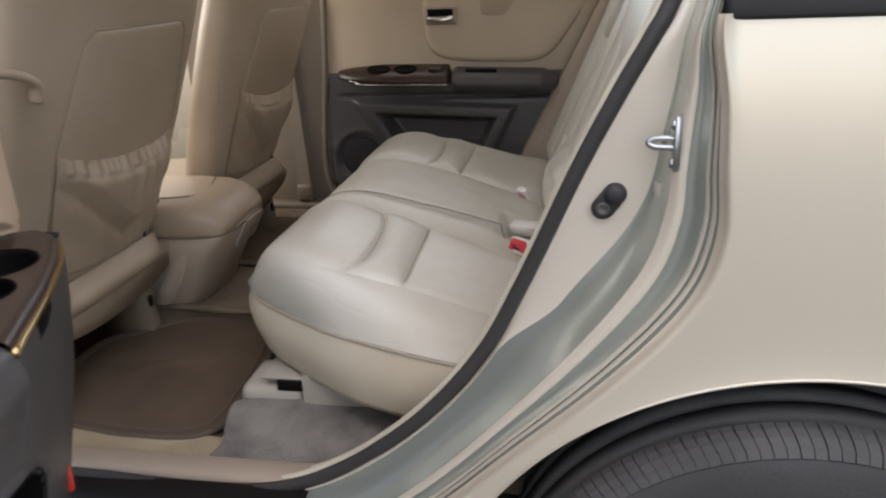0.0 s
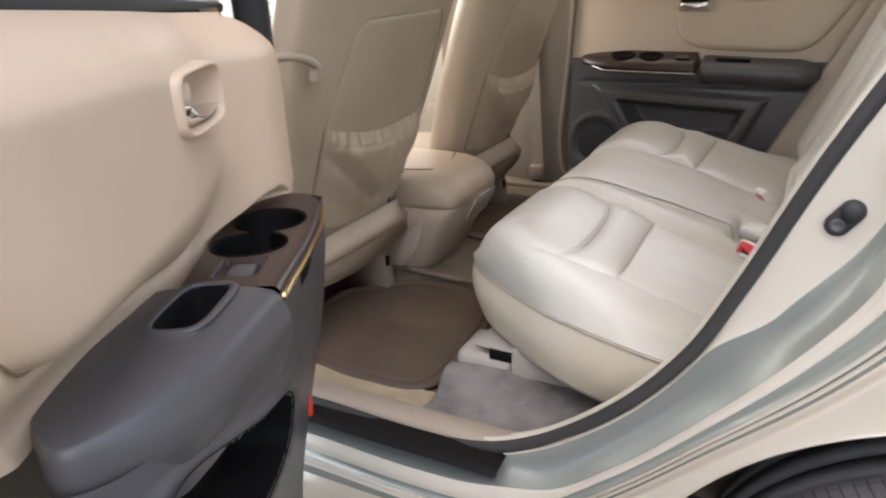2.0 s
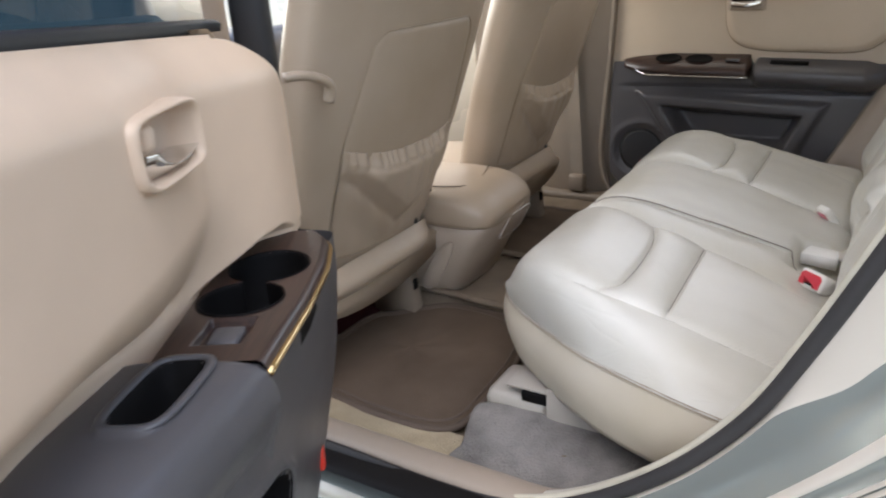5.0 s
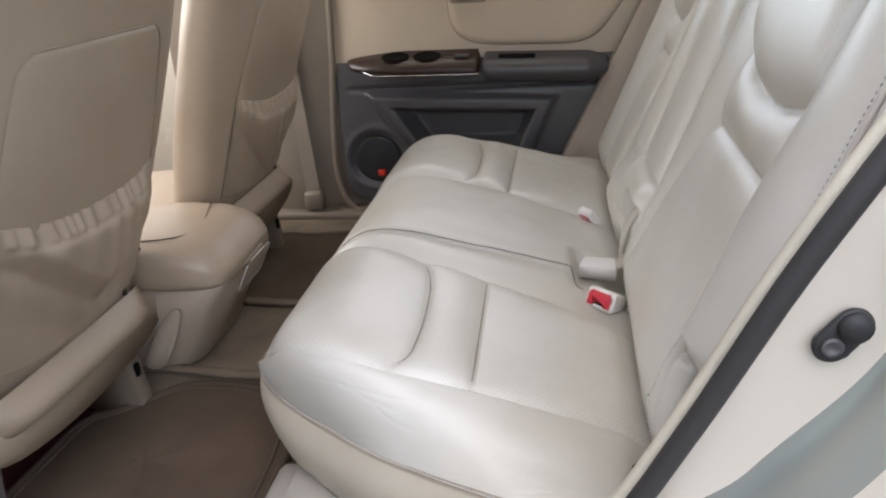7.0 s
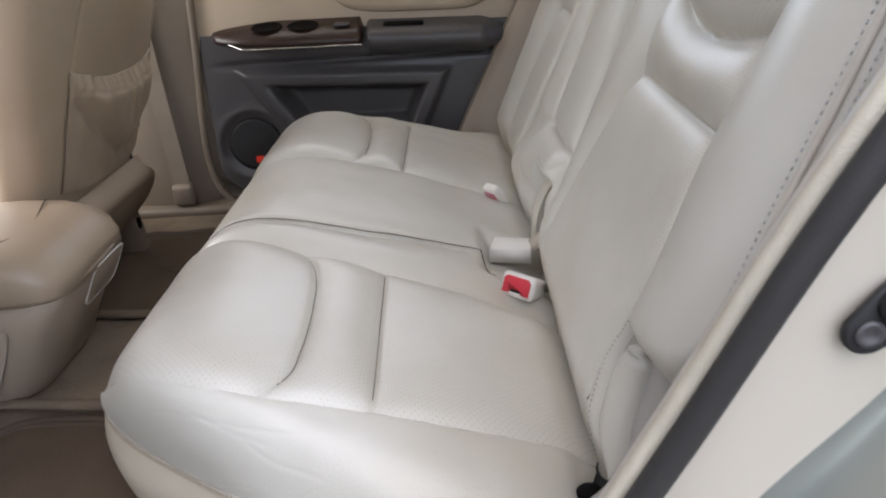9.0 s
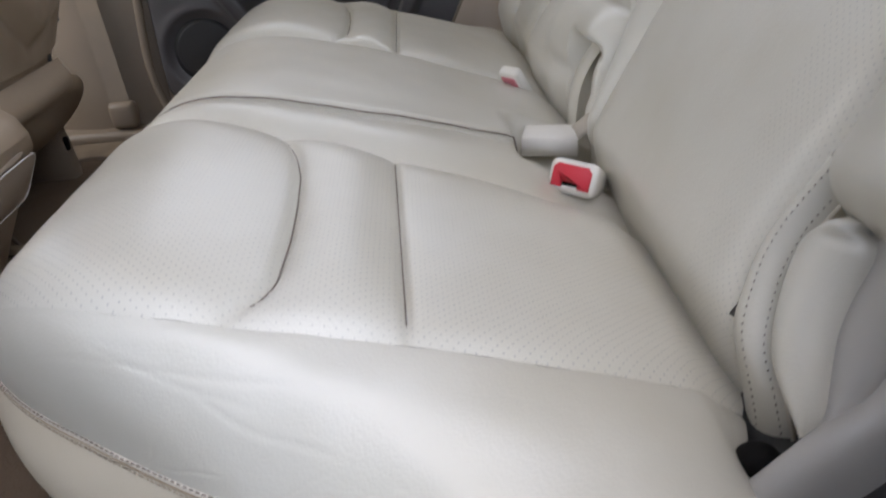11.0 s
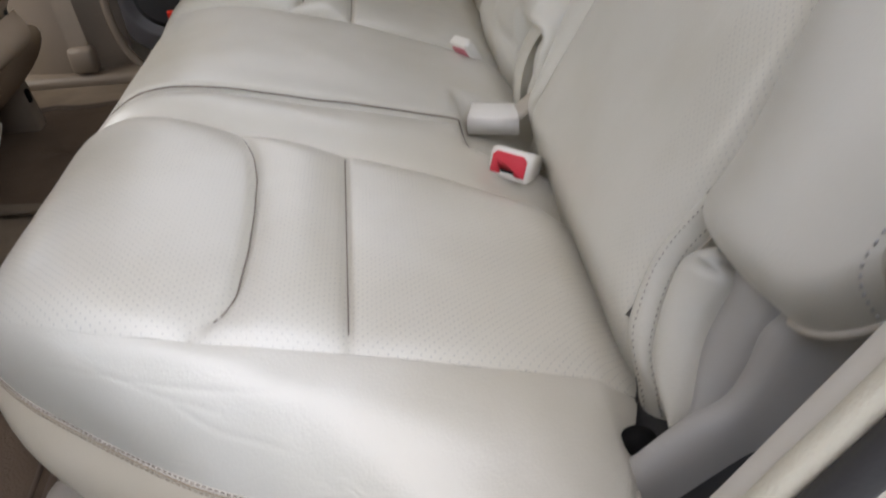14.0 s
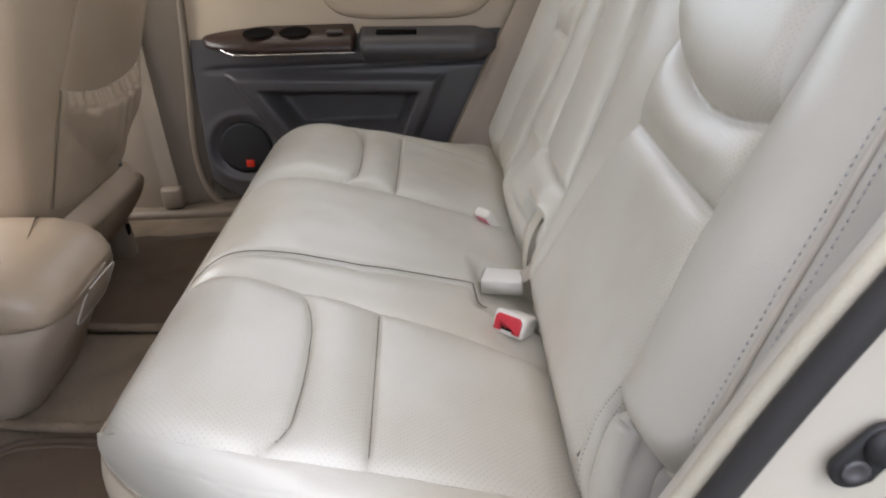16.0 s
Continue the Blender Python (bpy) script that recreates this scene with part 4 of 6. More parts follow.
def bolster_low(v):
    """Lower edge of the outer back bolster: a rounded corner."""
    return 0.746 + 0.022 * v + 0.035 * max(0, v - 0.75) ** 2 * 16


rows = []
for k in range(70):
    s = k / 69
    row = []
    for j in range(26):
        v = j / 25
        z0 = bolster_low(v)
        z = z0 + (1.42 - z0) * s**1.25
        y = YO(z) + (YP(z) - YO(z)) * v
        h = back_h(y, z) - 0.035 * (1 - min(1, (z - z0) / 0.03)) ** 2 + 0.006 * math.sin(math.pi * v) - 0.012 * v**3
        row.append(back_point(y, z, h))
    rows.append(row)
ob_rows = rows
part("outer_back_bolster", sheet(rows), M_LEATHER, rear, "plump ivory outer backrest bolster")
edge = [r[-1] for r in ob_rows]
corner = [r for r in ob_rows[0][::-1]]
part("piping", tube([p for p in corner[:8]][::-1] + edge, 0.0030, 8), M_PIPING, rear, "piped seam of the backrest")
part("back_side", sheet([[p + Vector((0.10 * v, -0.018 * math.sin(math.pi * min(1, v * 1.6) / 1.0 * 0.5), -0.02 * v)) for v in np.linspace(0, 1, 10)] for p in edge]), M_LEATHER, rear, "side of the backrest")
inn = [r[-2] + BN * 0.0009 for r in ob_rows]
out_ = [p + Vector((0.0065, -0.0045, -0.001)) for p in edge]
tagged(part("stitching", join(stitches([tuple(p) for p in inn], 0.0060, 0.0026, 0.0008), stitches([tuple(p) for p in out_], 0.0060, 0.0026, 0.0008)), M_PALETHREAD, rear, "two rows of grey-blue stitches"), kind="stuff")
part("back_core", sheet([[back_point(y, z, -0.075) for y in np.linspace(-0.665, -0.50, 6)] for z in np.linspace(0.54, 0.86, 8)]), M_HOLE, rear, "black sheet for the shade behind the flaps")
# stitched band that turns in at the foot of the backrest
YW = lut([(0.60, -0.610), (0.66, -0.600), (0.673, -0.580), (0.691, -0.567), (0.714, -0.557), (0.738, -0.556), (0.760, -0.563), (0.79, -0.575)])
band = []
for z in np.linspace(0.625, 0.775, 30):
    row = []
    for v in np.linspace(0, 1, 10):
        row.append(back_point(YO(z) + (YW(z) - YO(z)) * v, z, back_h(YO(z) + 0.0005, z) + 0.006 * math.sin(math.pi * v) - 0.010 * v**3))
    row += [row[-1] + Vector((0.010, 0.001, -0.004)), row[-1] + Vector((0.045, 0.006, -0.018))]
    band.append(row)
part("turned_edge", sheet(band), M_LEATHER, rear, "turned-in leather edge with double stitching")
part("piping", tube([r[9] for r in band], 0.0016, 6), M_PIPING, rear)
tagged(part("stitching", join(*[stitches([tuple(r[k] + BN * 0.0006) for r in band], 0.005, 0.0014, 0.00045) for k in (5, 8)]), M_THREAD, rear), kind="stuff")


def leaf(left, right, out, n=26):
    """A padded flap between two edge lines, swelling by out between them."""
    a, b = curve(left, n), curve(right, n)
    rows = []
    for k, (p, q) in enumerate(zip(a, b)):
        e = math.sin(math.pi * min(1.0, 0.5 + 0.5 * (n - 1 - k) / 4)) if k > n - 5 else 1.0
        row = [Vector(p) + Vector((0.03, 0.004, -0.01))]
        row += [Vector(p * (1 - v) + q * v) + Vector((-0.83, -0.40, 0.38)) * (out * math.sin(math.pi * v) ** 0.7 * (1 - 0.8 * (1 - e))) for v in np.linspace(0, 1, 14)]
        row += [Vector(q) + Vector((0.03, 0.004, -0.01))]
        rows.append(row)
    rows.append([p + Vector((0.012, 0, 0.001)) for p in rows[-1]])
    return sheet(rows)


right = [(0.217, -0.628, 0.652), (0.221, -0.627, 0.664), (0.223, -0.621, 0.678), (0.229, -0.609, 0.701), (0.237, -0.604, 0.722), (0.243, -0.604, 0.746), (0.241, -0.592, 0.753)]
part("recliner_flap", leaf([(0.216, -0.626, 0.651), (0.210, -0.611, 0.664), (0.208, -0.592, 0.680), (0.215, -0.576, 0.698), (0.226, -0.563, 0.722), (0.233, -0.561, 0.736), (0.238, -0.572, 0.750)], right, 0.010), M_LEATHER, rear, "ivory leather flap over the recliner")
rim = curve([(0.160, -0.630, 0.606), (0.183, -0.634, 0.630), (0.214, -0.635, 0.664), (0.238, -0.635, 0.683), (0.247, -0.636, 0.709), (0.251, -0.637, 0.737), (0.262, -0.640, 0.760), (0.285, -0.650, 0.83)], 56)
part("recliner_cover", leaf([(a + 0.004, b + 0.006, c - 0.002) for a, b, c in right[:-1]] + [(0.252, -0.606, 0.775)], [(0.220, -0.632, 0.655), (0.230, -0.634, 0.668), (0.240, -0.634, 0.681), (0.249, -0.635, 0.709), (0.253, -0.636, 0.737), (0.262, -0.638, 0.757), (0.275, -0.645, 0.79)], 0.006), M_GREYPLASTIC, rear, "grey plastic recliner cover")
part("recliner_trim", sheet([[p + np.array(d) for d in ((0.004, 0.014, -0.030), (0.001, 0.004, -0.004), (0.0, 0.0, 0.0), (0.002, -0.007, 0.0008), (0.004, -0.012, -0.001), (0.006, -0.0155, -0.006), (0.009, -0.018, -0.016), (0.014, -0.023, -0.040), (0.020, -0.030, -0.075))] for p in rim]), M_GREYPLASTIC, rear, "curved grey plastic side trim")
part("lever_notch", sheet([[(0.195 + 0.013 * math.cos(t) * math.sin(q), -0.619 + 0.011 * math.sin(t) * math.sin(q), 0.630 + 0.010 * math.cos(q)) for t in np.linspace(0, 2 * math.pi, 24, endpoint=False)] for q in np.linspace(0.02, 3.1, 12)], wrap=True), M_HOLE, rear, "black lump for the shaded notch beside the recliner")
part("care_tag", slab([(-0.0012, -0.009), (0.0012, -0.009), (0.0012, 0.009), (-0.0012, 0.009)], 0.0012, lambda u, v, w: back_point(-0.543 + u, 0.682 + v, back_h(-0.543 + u, 0.682 + v) + w)), M_DARK, rear, "small dark sewn-in tag")

# buckles in the seat gap
def buckle(loc, along, up, mat, label):
    """Buckle whose button faces away from its stalk: along runs across the button, up stands on it."""
    b = thing("seat_belt_buckle", loc, label=label, category="seat belt buckle", group="rear belt buckles")
    x = Vector(along).normalized()
    z = (Vector(up) - x * x.dot(Vector(up))).normalized()
    y = z.cross(x)
    b.matrix_world = PLACE[b] = Matrix.Translation(loc) @ Matrix((x, y, z)).transposed().to_4x4()
    bm = box((-0.024, -0.001, -0.016), (0.024, 0.056, 0.016), 0.007, 3)
    for v in bm.verts:
        k = 1 - 0.34 * step(v.co.y, 0.008, 0.056)
        v.co.x, v.co.z = v.co.x * k, v.co.z * (k if v.co.z > 0 else 1.0)
    part("housing", bm, M_WHITE, b, local=True)
    part("release_button", slab([(-0.019, -0.0105), (-0.008, -0.0105), (-0.008, -0.0045), (0.008, -0.0045), (0.008, -0.0105), (0.019, -0.0105), (0.019, 0.007), (0.015, 0.0115), (-0.015, 0.0115), (-0.019, 0.007)], 0.0022, lambda u, v, w: (u, -0.0005 - w, v), 0.0008), mat, b, "red release button", local=True)
    part("latch_slot", box((-0.0078, -0.0013, -0.0085), (0.0078, -0.0003, -0.0046), 0.0003), M_HOLE, b, local=True)
    part("stalk", box((-0.016, 0.050, -0.006), (0.016, 0.095, 0.004), 0.003), M_BELT, b, local=True)
    return b


buckle((0.162, -0.285, 0.662), (0.80, -0.58, -0.06), (0.22, 0.34, 0.90), M_RED, "white buckle with red release button beside the backrest")
bl = thing("belt_receiver", (0.16, -0.17, 0.65), label="white plastic buckle lying in the seat gap", category="seat belt buckle", group="rear belt buckles")
part("housing", slab([(0.0, 0.0), (0.058, -0.014), (0.062, 0.028), (0.01, 0.040)], 0.022, lambda u, v, w: (0.133 + u, -0.163 + v, 0.639 + w), 0.0025), M_WHITE, bl)
part("tongue", tube([(0.19, -0.155, 0.655), (0.225, -0.14, 0.675), (0.245, -0.13, 0.70)], 0.014, 8, 0.3), M_BELT, bl)
b2 = thing("seat_belt_buckle", (0.158, 0.03, 0.665), label="white buckle with pink-red button at the centre seat", category="seat belt buckle", group="rear belt buckles")
b2.matrix_world = PLACE[b2] = pose(0.156, 0.040, 0.664, 35, 0, -50) @ Matrix.Diagonal((0.8, 0.8, 0.8, 1))
part("housing", box((-0.02, -0.010, -0.028), (0.02, 0.010, 0.028), 0.006, 3), M_WHITE, b2, local=True)
part("release_button", box((-0.014, -0.0125, -0.024), (0.014, -0.006, 0.020), 0.002), M_PINK, b2, "faded red button", local=True)
strap = thing("centre_belt", (0.23, -0.06, 0.75), label="beige belt webbing coming out of the centre backrest", category="seat belt")
part("webbing", sheet([[back_point(-0.098 + 0.040 * v + 0.028 * s, 0.64 + 0.098 * s, -0.012 + 0.012 * math.sin(math.pi * s) + 0.005 * math.sin(math.pi * v)) for v in np.linspace(0, 1, 8)] for s in np.linspace(0, 1, 14)]), M_LEATHER, strap)

# ---- far side of the cabin ----
far = thing("far_door", (-0.16, 0.64, 0.45), label="closed far rear door with beige panel and charcoal lower half", category="car door")


FY = 0.632


def far_edge(z):
    """Rear edge of the far door panel, a slanting line."""
    return 0.112 + 0.49 * (z - 0.632)


def far_front(z):
    return -0.500 + 0.06 * step(z, 0.56, 0.47) ** 2 + 0.03 * step(z, 0.80, 1.0)


TRAP = np.array([(-0.335, 0.748), (0.030, 0.733), (-0.012, 0.640), (-0.262, 0.640)])


def in_trap(x, z):
    """Distance inside the pocket's trapezoid (negative: outside)."""
    d = 9.0
    for (ax, az), (bx, bz) in zip(TRAP, np.roll(TRAP, -1, 0)):
        n = math.hypot(bx - ax, bz - az)
        d = min(d, ((bz - az) * (x - ax) - (bx - ax) * (z - az)) / n)
    return d


def far_q(x, z):
    """Depth of the dark panel: a pocket with a raised shoulder, the speaker's dish, a fold above."""
    d = in_trap(x, z)
    y = FY + 0.052 * step(d, 0.0, 0.020)
    y -= 0.020 * step(d, -0.046, -0.026) * step(d, 0.004, -0.006)
    sp = math.hypot(x + 0.398, z - 0.610)
    y += 0.010 * step(sp, 0.086, 0.064) - 0.003 * ex(-(((sp - 0.086) / 0.010) ** 2))
    y += 0.012 * ex(-(((z - 0.800) / 0.007) ** 2)) * step(x, -0.48, -0.40)
    y += 0.05 * step(x, far_front(z) + 0.012, far_front(z)) ** 2
    return y + 0.02 * step(z, 0.55, 0.44)


part("lower_panel", grid(lambda u, z: (far_front(z) + (far_edge(z) + 0.02 - far_front(z)) * u, far_q(far_front(z) + (far_edge(z) + 0.02 - far_front(z)) * u, z), z), np.linspace(0, 1, 150), np.linspace(0.44, 0.872, 100)), M_DARK, far, "charcoal moulded panel with map pocket and speaker")
part("speaker_grille", sheet([[(-0.398 + r * math.cos(t), FY + 0.009 - 0.004 * (1 - r / 0.075), 0.610 + r * math.sin(t)) for t in np.linspace(0, 2 * math.pi, 40, endpoint=False)] for r in (0.066, 0.055, 0.04, 0.02, 0.002)], wrap=True, caps=True), M_BLACK, far, "round black speaker grille")
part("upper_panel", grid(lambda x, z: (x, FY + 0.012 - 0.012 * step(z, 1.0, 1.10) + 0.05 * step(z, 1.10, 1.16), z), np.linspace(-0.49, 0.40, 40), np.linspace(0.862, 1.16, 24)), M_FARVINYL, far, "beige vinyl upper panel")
ins = curve([(-0.185, 1.15), (-0.182, 1.05), (-0.176, 0.965), (-0.148, 0.922), (-0.09, 0.904), (0.02, 0.899), (0.135, 0.899), (0.19, 0.922), (0.24, 0.985), (0.30, 1.08), (0.33, 1.15)], 60)
ic = np.array((0.03, 1.06))
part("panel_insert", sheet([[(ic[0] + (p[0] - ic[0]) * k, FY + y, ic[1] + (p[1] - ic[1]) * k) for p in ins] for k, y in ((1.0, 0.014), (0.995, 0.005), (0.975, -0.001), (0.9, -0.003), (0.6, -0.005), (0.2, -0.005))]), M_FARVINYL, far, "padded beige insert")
part("insert_seam", tube([(p[0], FY + 0.0105, p[1]) for p in ins], 0.0020, 6), M_TANSEAM, far)
ARM = curve([(0, FY + 0.004, 0.886), (0, 0.604, 0.878), (0, 0.580, 0.866), (0, 0.571, 0.850), (0, 0.577, 0.833), (0, 0.598, 0.818), (0, FY + 0.004, 0.806)], 24)
WOODSEC = curve([(0, FY + 0.004, 0.893), (0, 0.604, 0.882), (0, 0.582, 0.866), (0, 0.573, 0.852), (0, 0.576, 0.842), (0, 0.598, 0.834), (0, FY + 0.004, 0.828)], 24)


def rest(profile, x0, x1, taper0, taper1, mid, fall):
    """A rounded ledge along the door, tapering at both ends and falling a little to the rear."""
    rows = []
    for x in np.linspace(x0, x1, 48):
        w = math.sqrt(max(0.0, min(1.0, (x - x0) / taper0))) * math.sqrt(max(0.0, min(1.0, (x1 - x) / taper1)))
        rows.append([(x, FY + 0.004 + (q[1] - FY - 0.004) * w, mid + (q[2] - mid) * (0.25 + 0.75 * w) - fall * (x + 0.1)) for q in profile])
    return sheet(rows)


part("armrest", rest(ARM, -0.100, 0.220, 0.010, 0.055, 0.850, 0.030), M_DARK, far, "charcoal padded armrest")
part("armrest_grip", slab([(-0.055, 0.594), (0.035, 0.594), (0.035, 0.612), (-0.055, 0.612)], 0.0016, lambda u, v, w: (u, v, 0.8785 + 0.34 * (v - 0.603) - 0.03 * (u + 0.1) + w)), M_HOLE, far, "black plate for the shaded pull slot")
part("wood_trim", rest(WOODSEC, -0.455, -0.102, 0.15, 0.006, 0.862, 0.012), M_WOOD, far, "glossy dark wood trim")
part("chrome_line", tube([(x, 0.5735 + 0.045 * step(x, -0.36, -0.44), 0.8405 - 0.012 * (x + 0.1) + 0.014 * step(x, -0.36, -0.44)) for x in np.linspace(-0.435, -0.104, 24)], 0.0018, 6), M_CHROME, far, "bright edge of the wood trim")
for cx in (-0.318, -0.236):
    part("cup_holder", sheet([[(cx + r * math.cos(t), 0.604 + r * 0.52 * math.sin(t), 0.8835 + 0.42 * r * 0.52 * math.sin(t) - 0.012 * (cx + 0.1) + z) for t in np.linspace(0, 2 * math.pi, 28, endpoint=False)] for r, z in ((0.036, 0.0), (0.035, 0.0016), (0.033, 0.001), (0.001, 0.0006))], wrap=True), M_HOLE, far, "black cup holder")
part("window_switch", box((-0.165, 0.590, 0.880), (-0.130, 0.610, 0.8865), 0.0015), M_DARK, far)
part("handle_bezel", box((-0.174, FY - 0.018, 1.006), (-0.080, FY - 0.004, 1.058), 0.007, 3), M_BEIGE, far, "beige handle bezel")
part("door_handle", tube(curve([(-0.163, FY - 0.021, 1.024), (-0.125, FY - 0.027, 1.020), (-0.092, FY - 0.021, 1.026)], 14), 0.006, 8, 1.2), M_CHROME, far, "chrome inner door handle")
part("handle_cup", box((-0.164, FY - 0.0205, 1.030), (-0.090, FY - 0.0172, 1.050), 0.002), M_HOLE, far)
part("reflector", box((-0.400, FY - 0.004, 0.563), (-0.380, FY + 0.003, 0.581), 0.002), M_REDGLOW, far, "small red reflector")
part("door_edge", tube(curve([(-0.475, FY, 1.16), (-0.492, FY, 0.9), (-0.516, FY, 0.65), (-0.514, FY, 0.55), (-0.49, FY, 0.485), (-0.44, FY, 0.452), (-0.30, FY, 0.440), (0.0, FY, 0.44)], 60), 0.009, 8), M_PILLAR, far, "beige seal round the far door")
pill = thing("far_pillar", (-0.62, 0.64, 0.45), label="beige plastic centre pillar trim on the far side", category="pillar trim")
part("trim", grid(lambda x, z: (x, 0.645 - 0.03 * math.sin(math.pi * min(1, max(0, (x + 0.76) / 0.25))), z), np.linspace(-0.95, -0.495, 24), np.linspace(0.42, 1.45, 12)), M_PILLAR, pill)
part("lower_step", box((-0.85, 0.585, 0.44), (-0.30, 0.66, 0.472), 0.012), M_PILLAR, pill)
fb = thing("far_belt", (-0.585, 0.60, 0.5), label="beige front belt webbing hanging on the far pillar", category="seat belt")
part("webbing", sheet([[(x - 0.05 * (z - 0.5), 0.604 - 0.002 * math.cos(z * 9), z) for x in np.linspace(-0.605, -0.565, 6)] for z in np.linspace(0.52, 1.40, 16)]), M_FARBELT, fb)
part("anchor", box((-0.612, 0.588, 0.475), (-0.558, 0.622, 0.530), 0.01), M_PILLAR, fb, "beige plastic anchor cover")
house = thing("wheel_house_trim", (0.3, 0.6, 0.6), label="beige trim over the far wheel housing", category="trim")
part("trim", sheet([[(far_edge(z) + 0.30 * v, 0.618 - 0.010 * math.sin(math.pi * min(1.0, v * 6)) - 0.085 * v, z) for v in (0, 0.01, 0.02, 0.04, 0.07, 0.12, 0.2, 0.4, 0.7, 1.0)] for z in np.linspace(0.45, 1.42, 28)]), M_BEIGE, house)
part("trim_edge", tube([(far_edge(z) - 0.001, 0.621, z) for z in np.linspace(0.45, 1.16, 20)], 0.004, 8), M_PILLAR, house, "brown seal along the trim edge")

# ---- front seats ----
def front_seat(name):
    s = thing(name, (-0.7, -0.43, 0.46), label="tan leather front seat seen from behind with gathered map pocket", category="car seat", group="front seats")
    X = lambda z: -0.575 + 0.34 * (z - 0.70)
    half = lut([(0.60, 0.18), (0.70, 0.195), (0.80, 0.225), (0.90, 0.242), (1.05, 0.255), (1.2, 0.255), (1.32, 0.22), (1.40, 0.14)])

    def shell(z, t):
        """Cross-section ring of the backrest, t round."""
        h = half(z)
        c, sn = math.cos(t), math.sin(t)
        px = abs(c) ** 0.55 * (1 if c > 0 else -1)
        py = abs(sn) ** 0.62 * (1 if sn > 0 else -1)
        d = 0.062 if c > 0 else 0.085
        return (X(z) - 0.055 + px * d * (1 - 0.18 * abs(py) ** 3), -0.43 + py * h, z)

    part("backrest", sheet([[shell(z, t) for t in np.linspace(0, 2 * math.pi, 64, endpoint=False)] for z in np.linspace(0.62, 1.40, 40)], wrap=True, caps=True), M_TAN, s)

    def surf(y, z, off=0.0):
        """A point on the back of the shell, off it by a little."""
        k = min(0.985, abs(y + 0.43) / half(z))
        sn = k ** (1 / 0.62)
        c = math.sqrt(max(0.0, 1 - sn * sn))
        return (X(z) - 0.055 + c**0.55 * 0.062 * (1 - 0.18 * k**3) + off, y, z)

    TOP = 1.083
    MID = lut([(0.90, -0.432), (1.083, -0.418)])
    WID = lut([(0.68, 0.160), (0.80, 0.172), (0.90, 0.174), (1.0, 0.163), (1.083, 0.150)])

    def lip(v):
        return 0.904 - 0.018 * v - 0.096 * v * (1 - v)

    def across(v, z):
        r = 0.030
        return MID(z) + (2 * v - 1) * (WID(z) - r + math.sqrt(max(0.0, r * r - max(0.0, z - (TOP - r)) ** 2)))

    rows = []
    for k in range(40):
        u = 1 - (1 - k / 39) ** 1.6
        row = []
        for j in range(40):
            v = 0.5 - 0.5 * math.cos(math.pi * j / 39)
            z = lip(v) - 0.02 + (TOP - lip(v) + 0.02) * u
            y = across(v, z)
            e = min(abs(y - across(0, z)), abs(y - across(1, z)), TOP - z)
            row.append(surf(y, z, -0.002 + 0.0050 * (1 - ex(-e / 0.005))))
        rows.append(row)
    part("rear_panel", sheet(rows), M_TAN, s, "padded tan back panel set in a seam")
    line = [surf(across(0, z), z, 0.0008) for z in np.linspace(0.70, TOP - 0.001, 60)] + [surf(across(v, TOP - 0.001), TOP, 0.0008) for v in np.linspace(0.02, 0.98, 24)] + [surf(across(1, z), z, 0.0008) for z in np.linspace(TOP - 0.001, 0.70, 60)]
    part("panel_seam", tube(line, 0.0011, 6), M_TANSEAM, s, "dark seam round the back panel")
    # map pocket: an elastic hem above a slack bag
    foot = lut([(0.0, 0.695), (0.2, 0.684), (0.5, 0.678), (0.8, 0.682), (1.0, 0.692)])
    fold_at = lut([(0.0, 0.868), (0.12, 0.842), (0.35, 0.775), (0.58, 0.722), (0.75, 0.742), (0.9, 0.785), (1.0, 0.812)])
    rows = []
    for k in range(70):
        u = k / 69
        row = []
        for j in range(130):
            v = j / 129
            z = lip(v) + (foot(v) - lip(v)) * u
            y = MID(z) + (2 * v - 1) * (WID(z) - 0.001)
            edge_ = min(1.0, math.sin(math.pi * v) * 3.0) ** 0.7
            down = lip(v) - z
            hem = step(down, 0.032, 0.022)
            gather = 0.0030 * math.sin(v * 92 + 2.4 * math.sin(v * 17)) * hem + 0.0032 * math.sin(v * 44 + 1.8 * math.sin(v * 9) + 1) * ex(-down / 0.07) * (1 - 0.5 * hem)
            bag = 0.019 * step(z - fold_at(v), -0.010, 0.030) * step(down, -0.005, 0.045) - 0.003 * ex(-(((z - fold_at(v) + 0.012) / 0.012) ** 2))
            slack = 0.0022 * math.sin(70 * (z + 0.62 * v * 0.35)) * step(z - fold_at(v), 0.0, -0.02) * (1 - v) + 0.0025 * math.sin(60 * (z - 0.25 * v)) * step(v, 0.45, 0.05) * step(z - fold_at(v), -0.01, 0.03)
            waist = -0.0025 * ex(-(((down - 0.029) / 0.004) ** 2))
            row.append(surf(y, z, 0.0050 + (bag + gather + slack + waist) * edge_ - 0.006 * step(u, 0.97, 1.0)))
        rows.append(row)
    rows.insert(0, [(p[0] - 0.009, p[1], p[2] - 0.004) for p in rows[0]])
    part("map_pocket", sheet(rows), M_TAN, s, "gathered elastic map pocket")
    part("cushion", sheet([[(-1.08 + 0.50 * k / 15, -0.43 + py, 0.612 + pz + 0.02 * math.sin(k / 15 * math.pi)) for py, pz in [(0.215 * math.cos(t), 0.048 * math.sin(t)) for t in np.linspace(0, 2 * math.pi, 28, endpoint=False)]] for k in range(16)], wrap=True, caps=True), M_TAN, s, "front seat cushion roll")
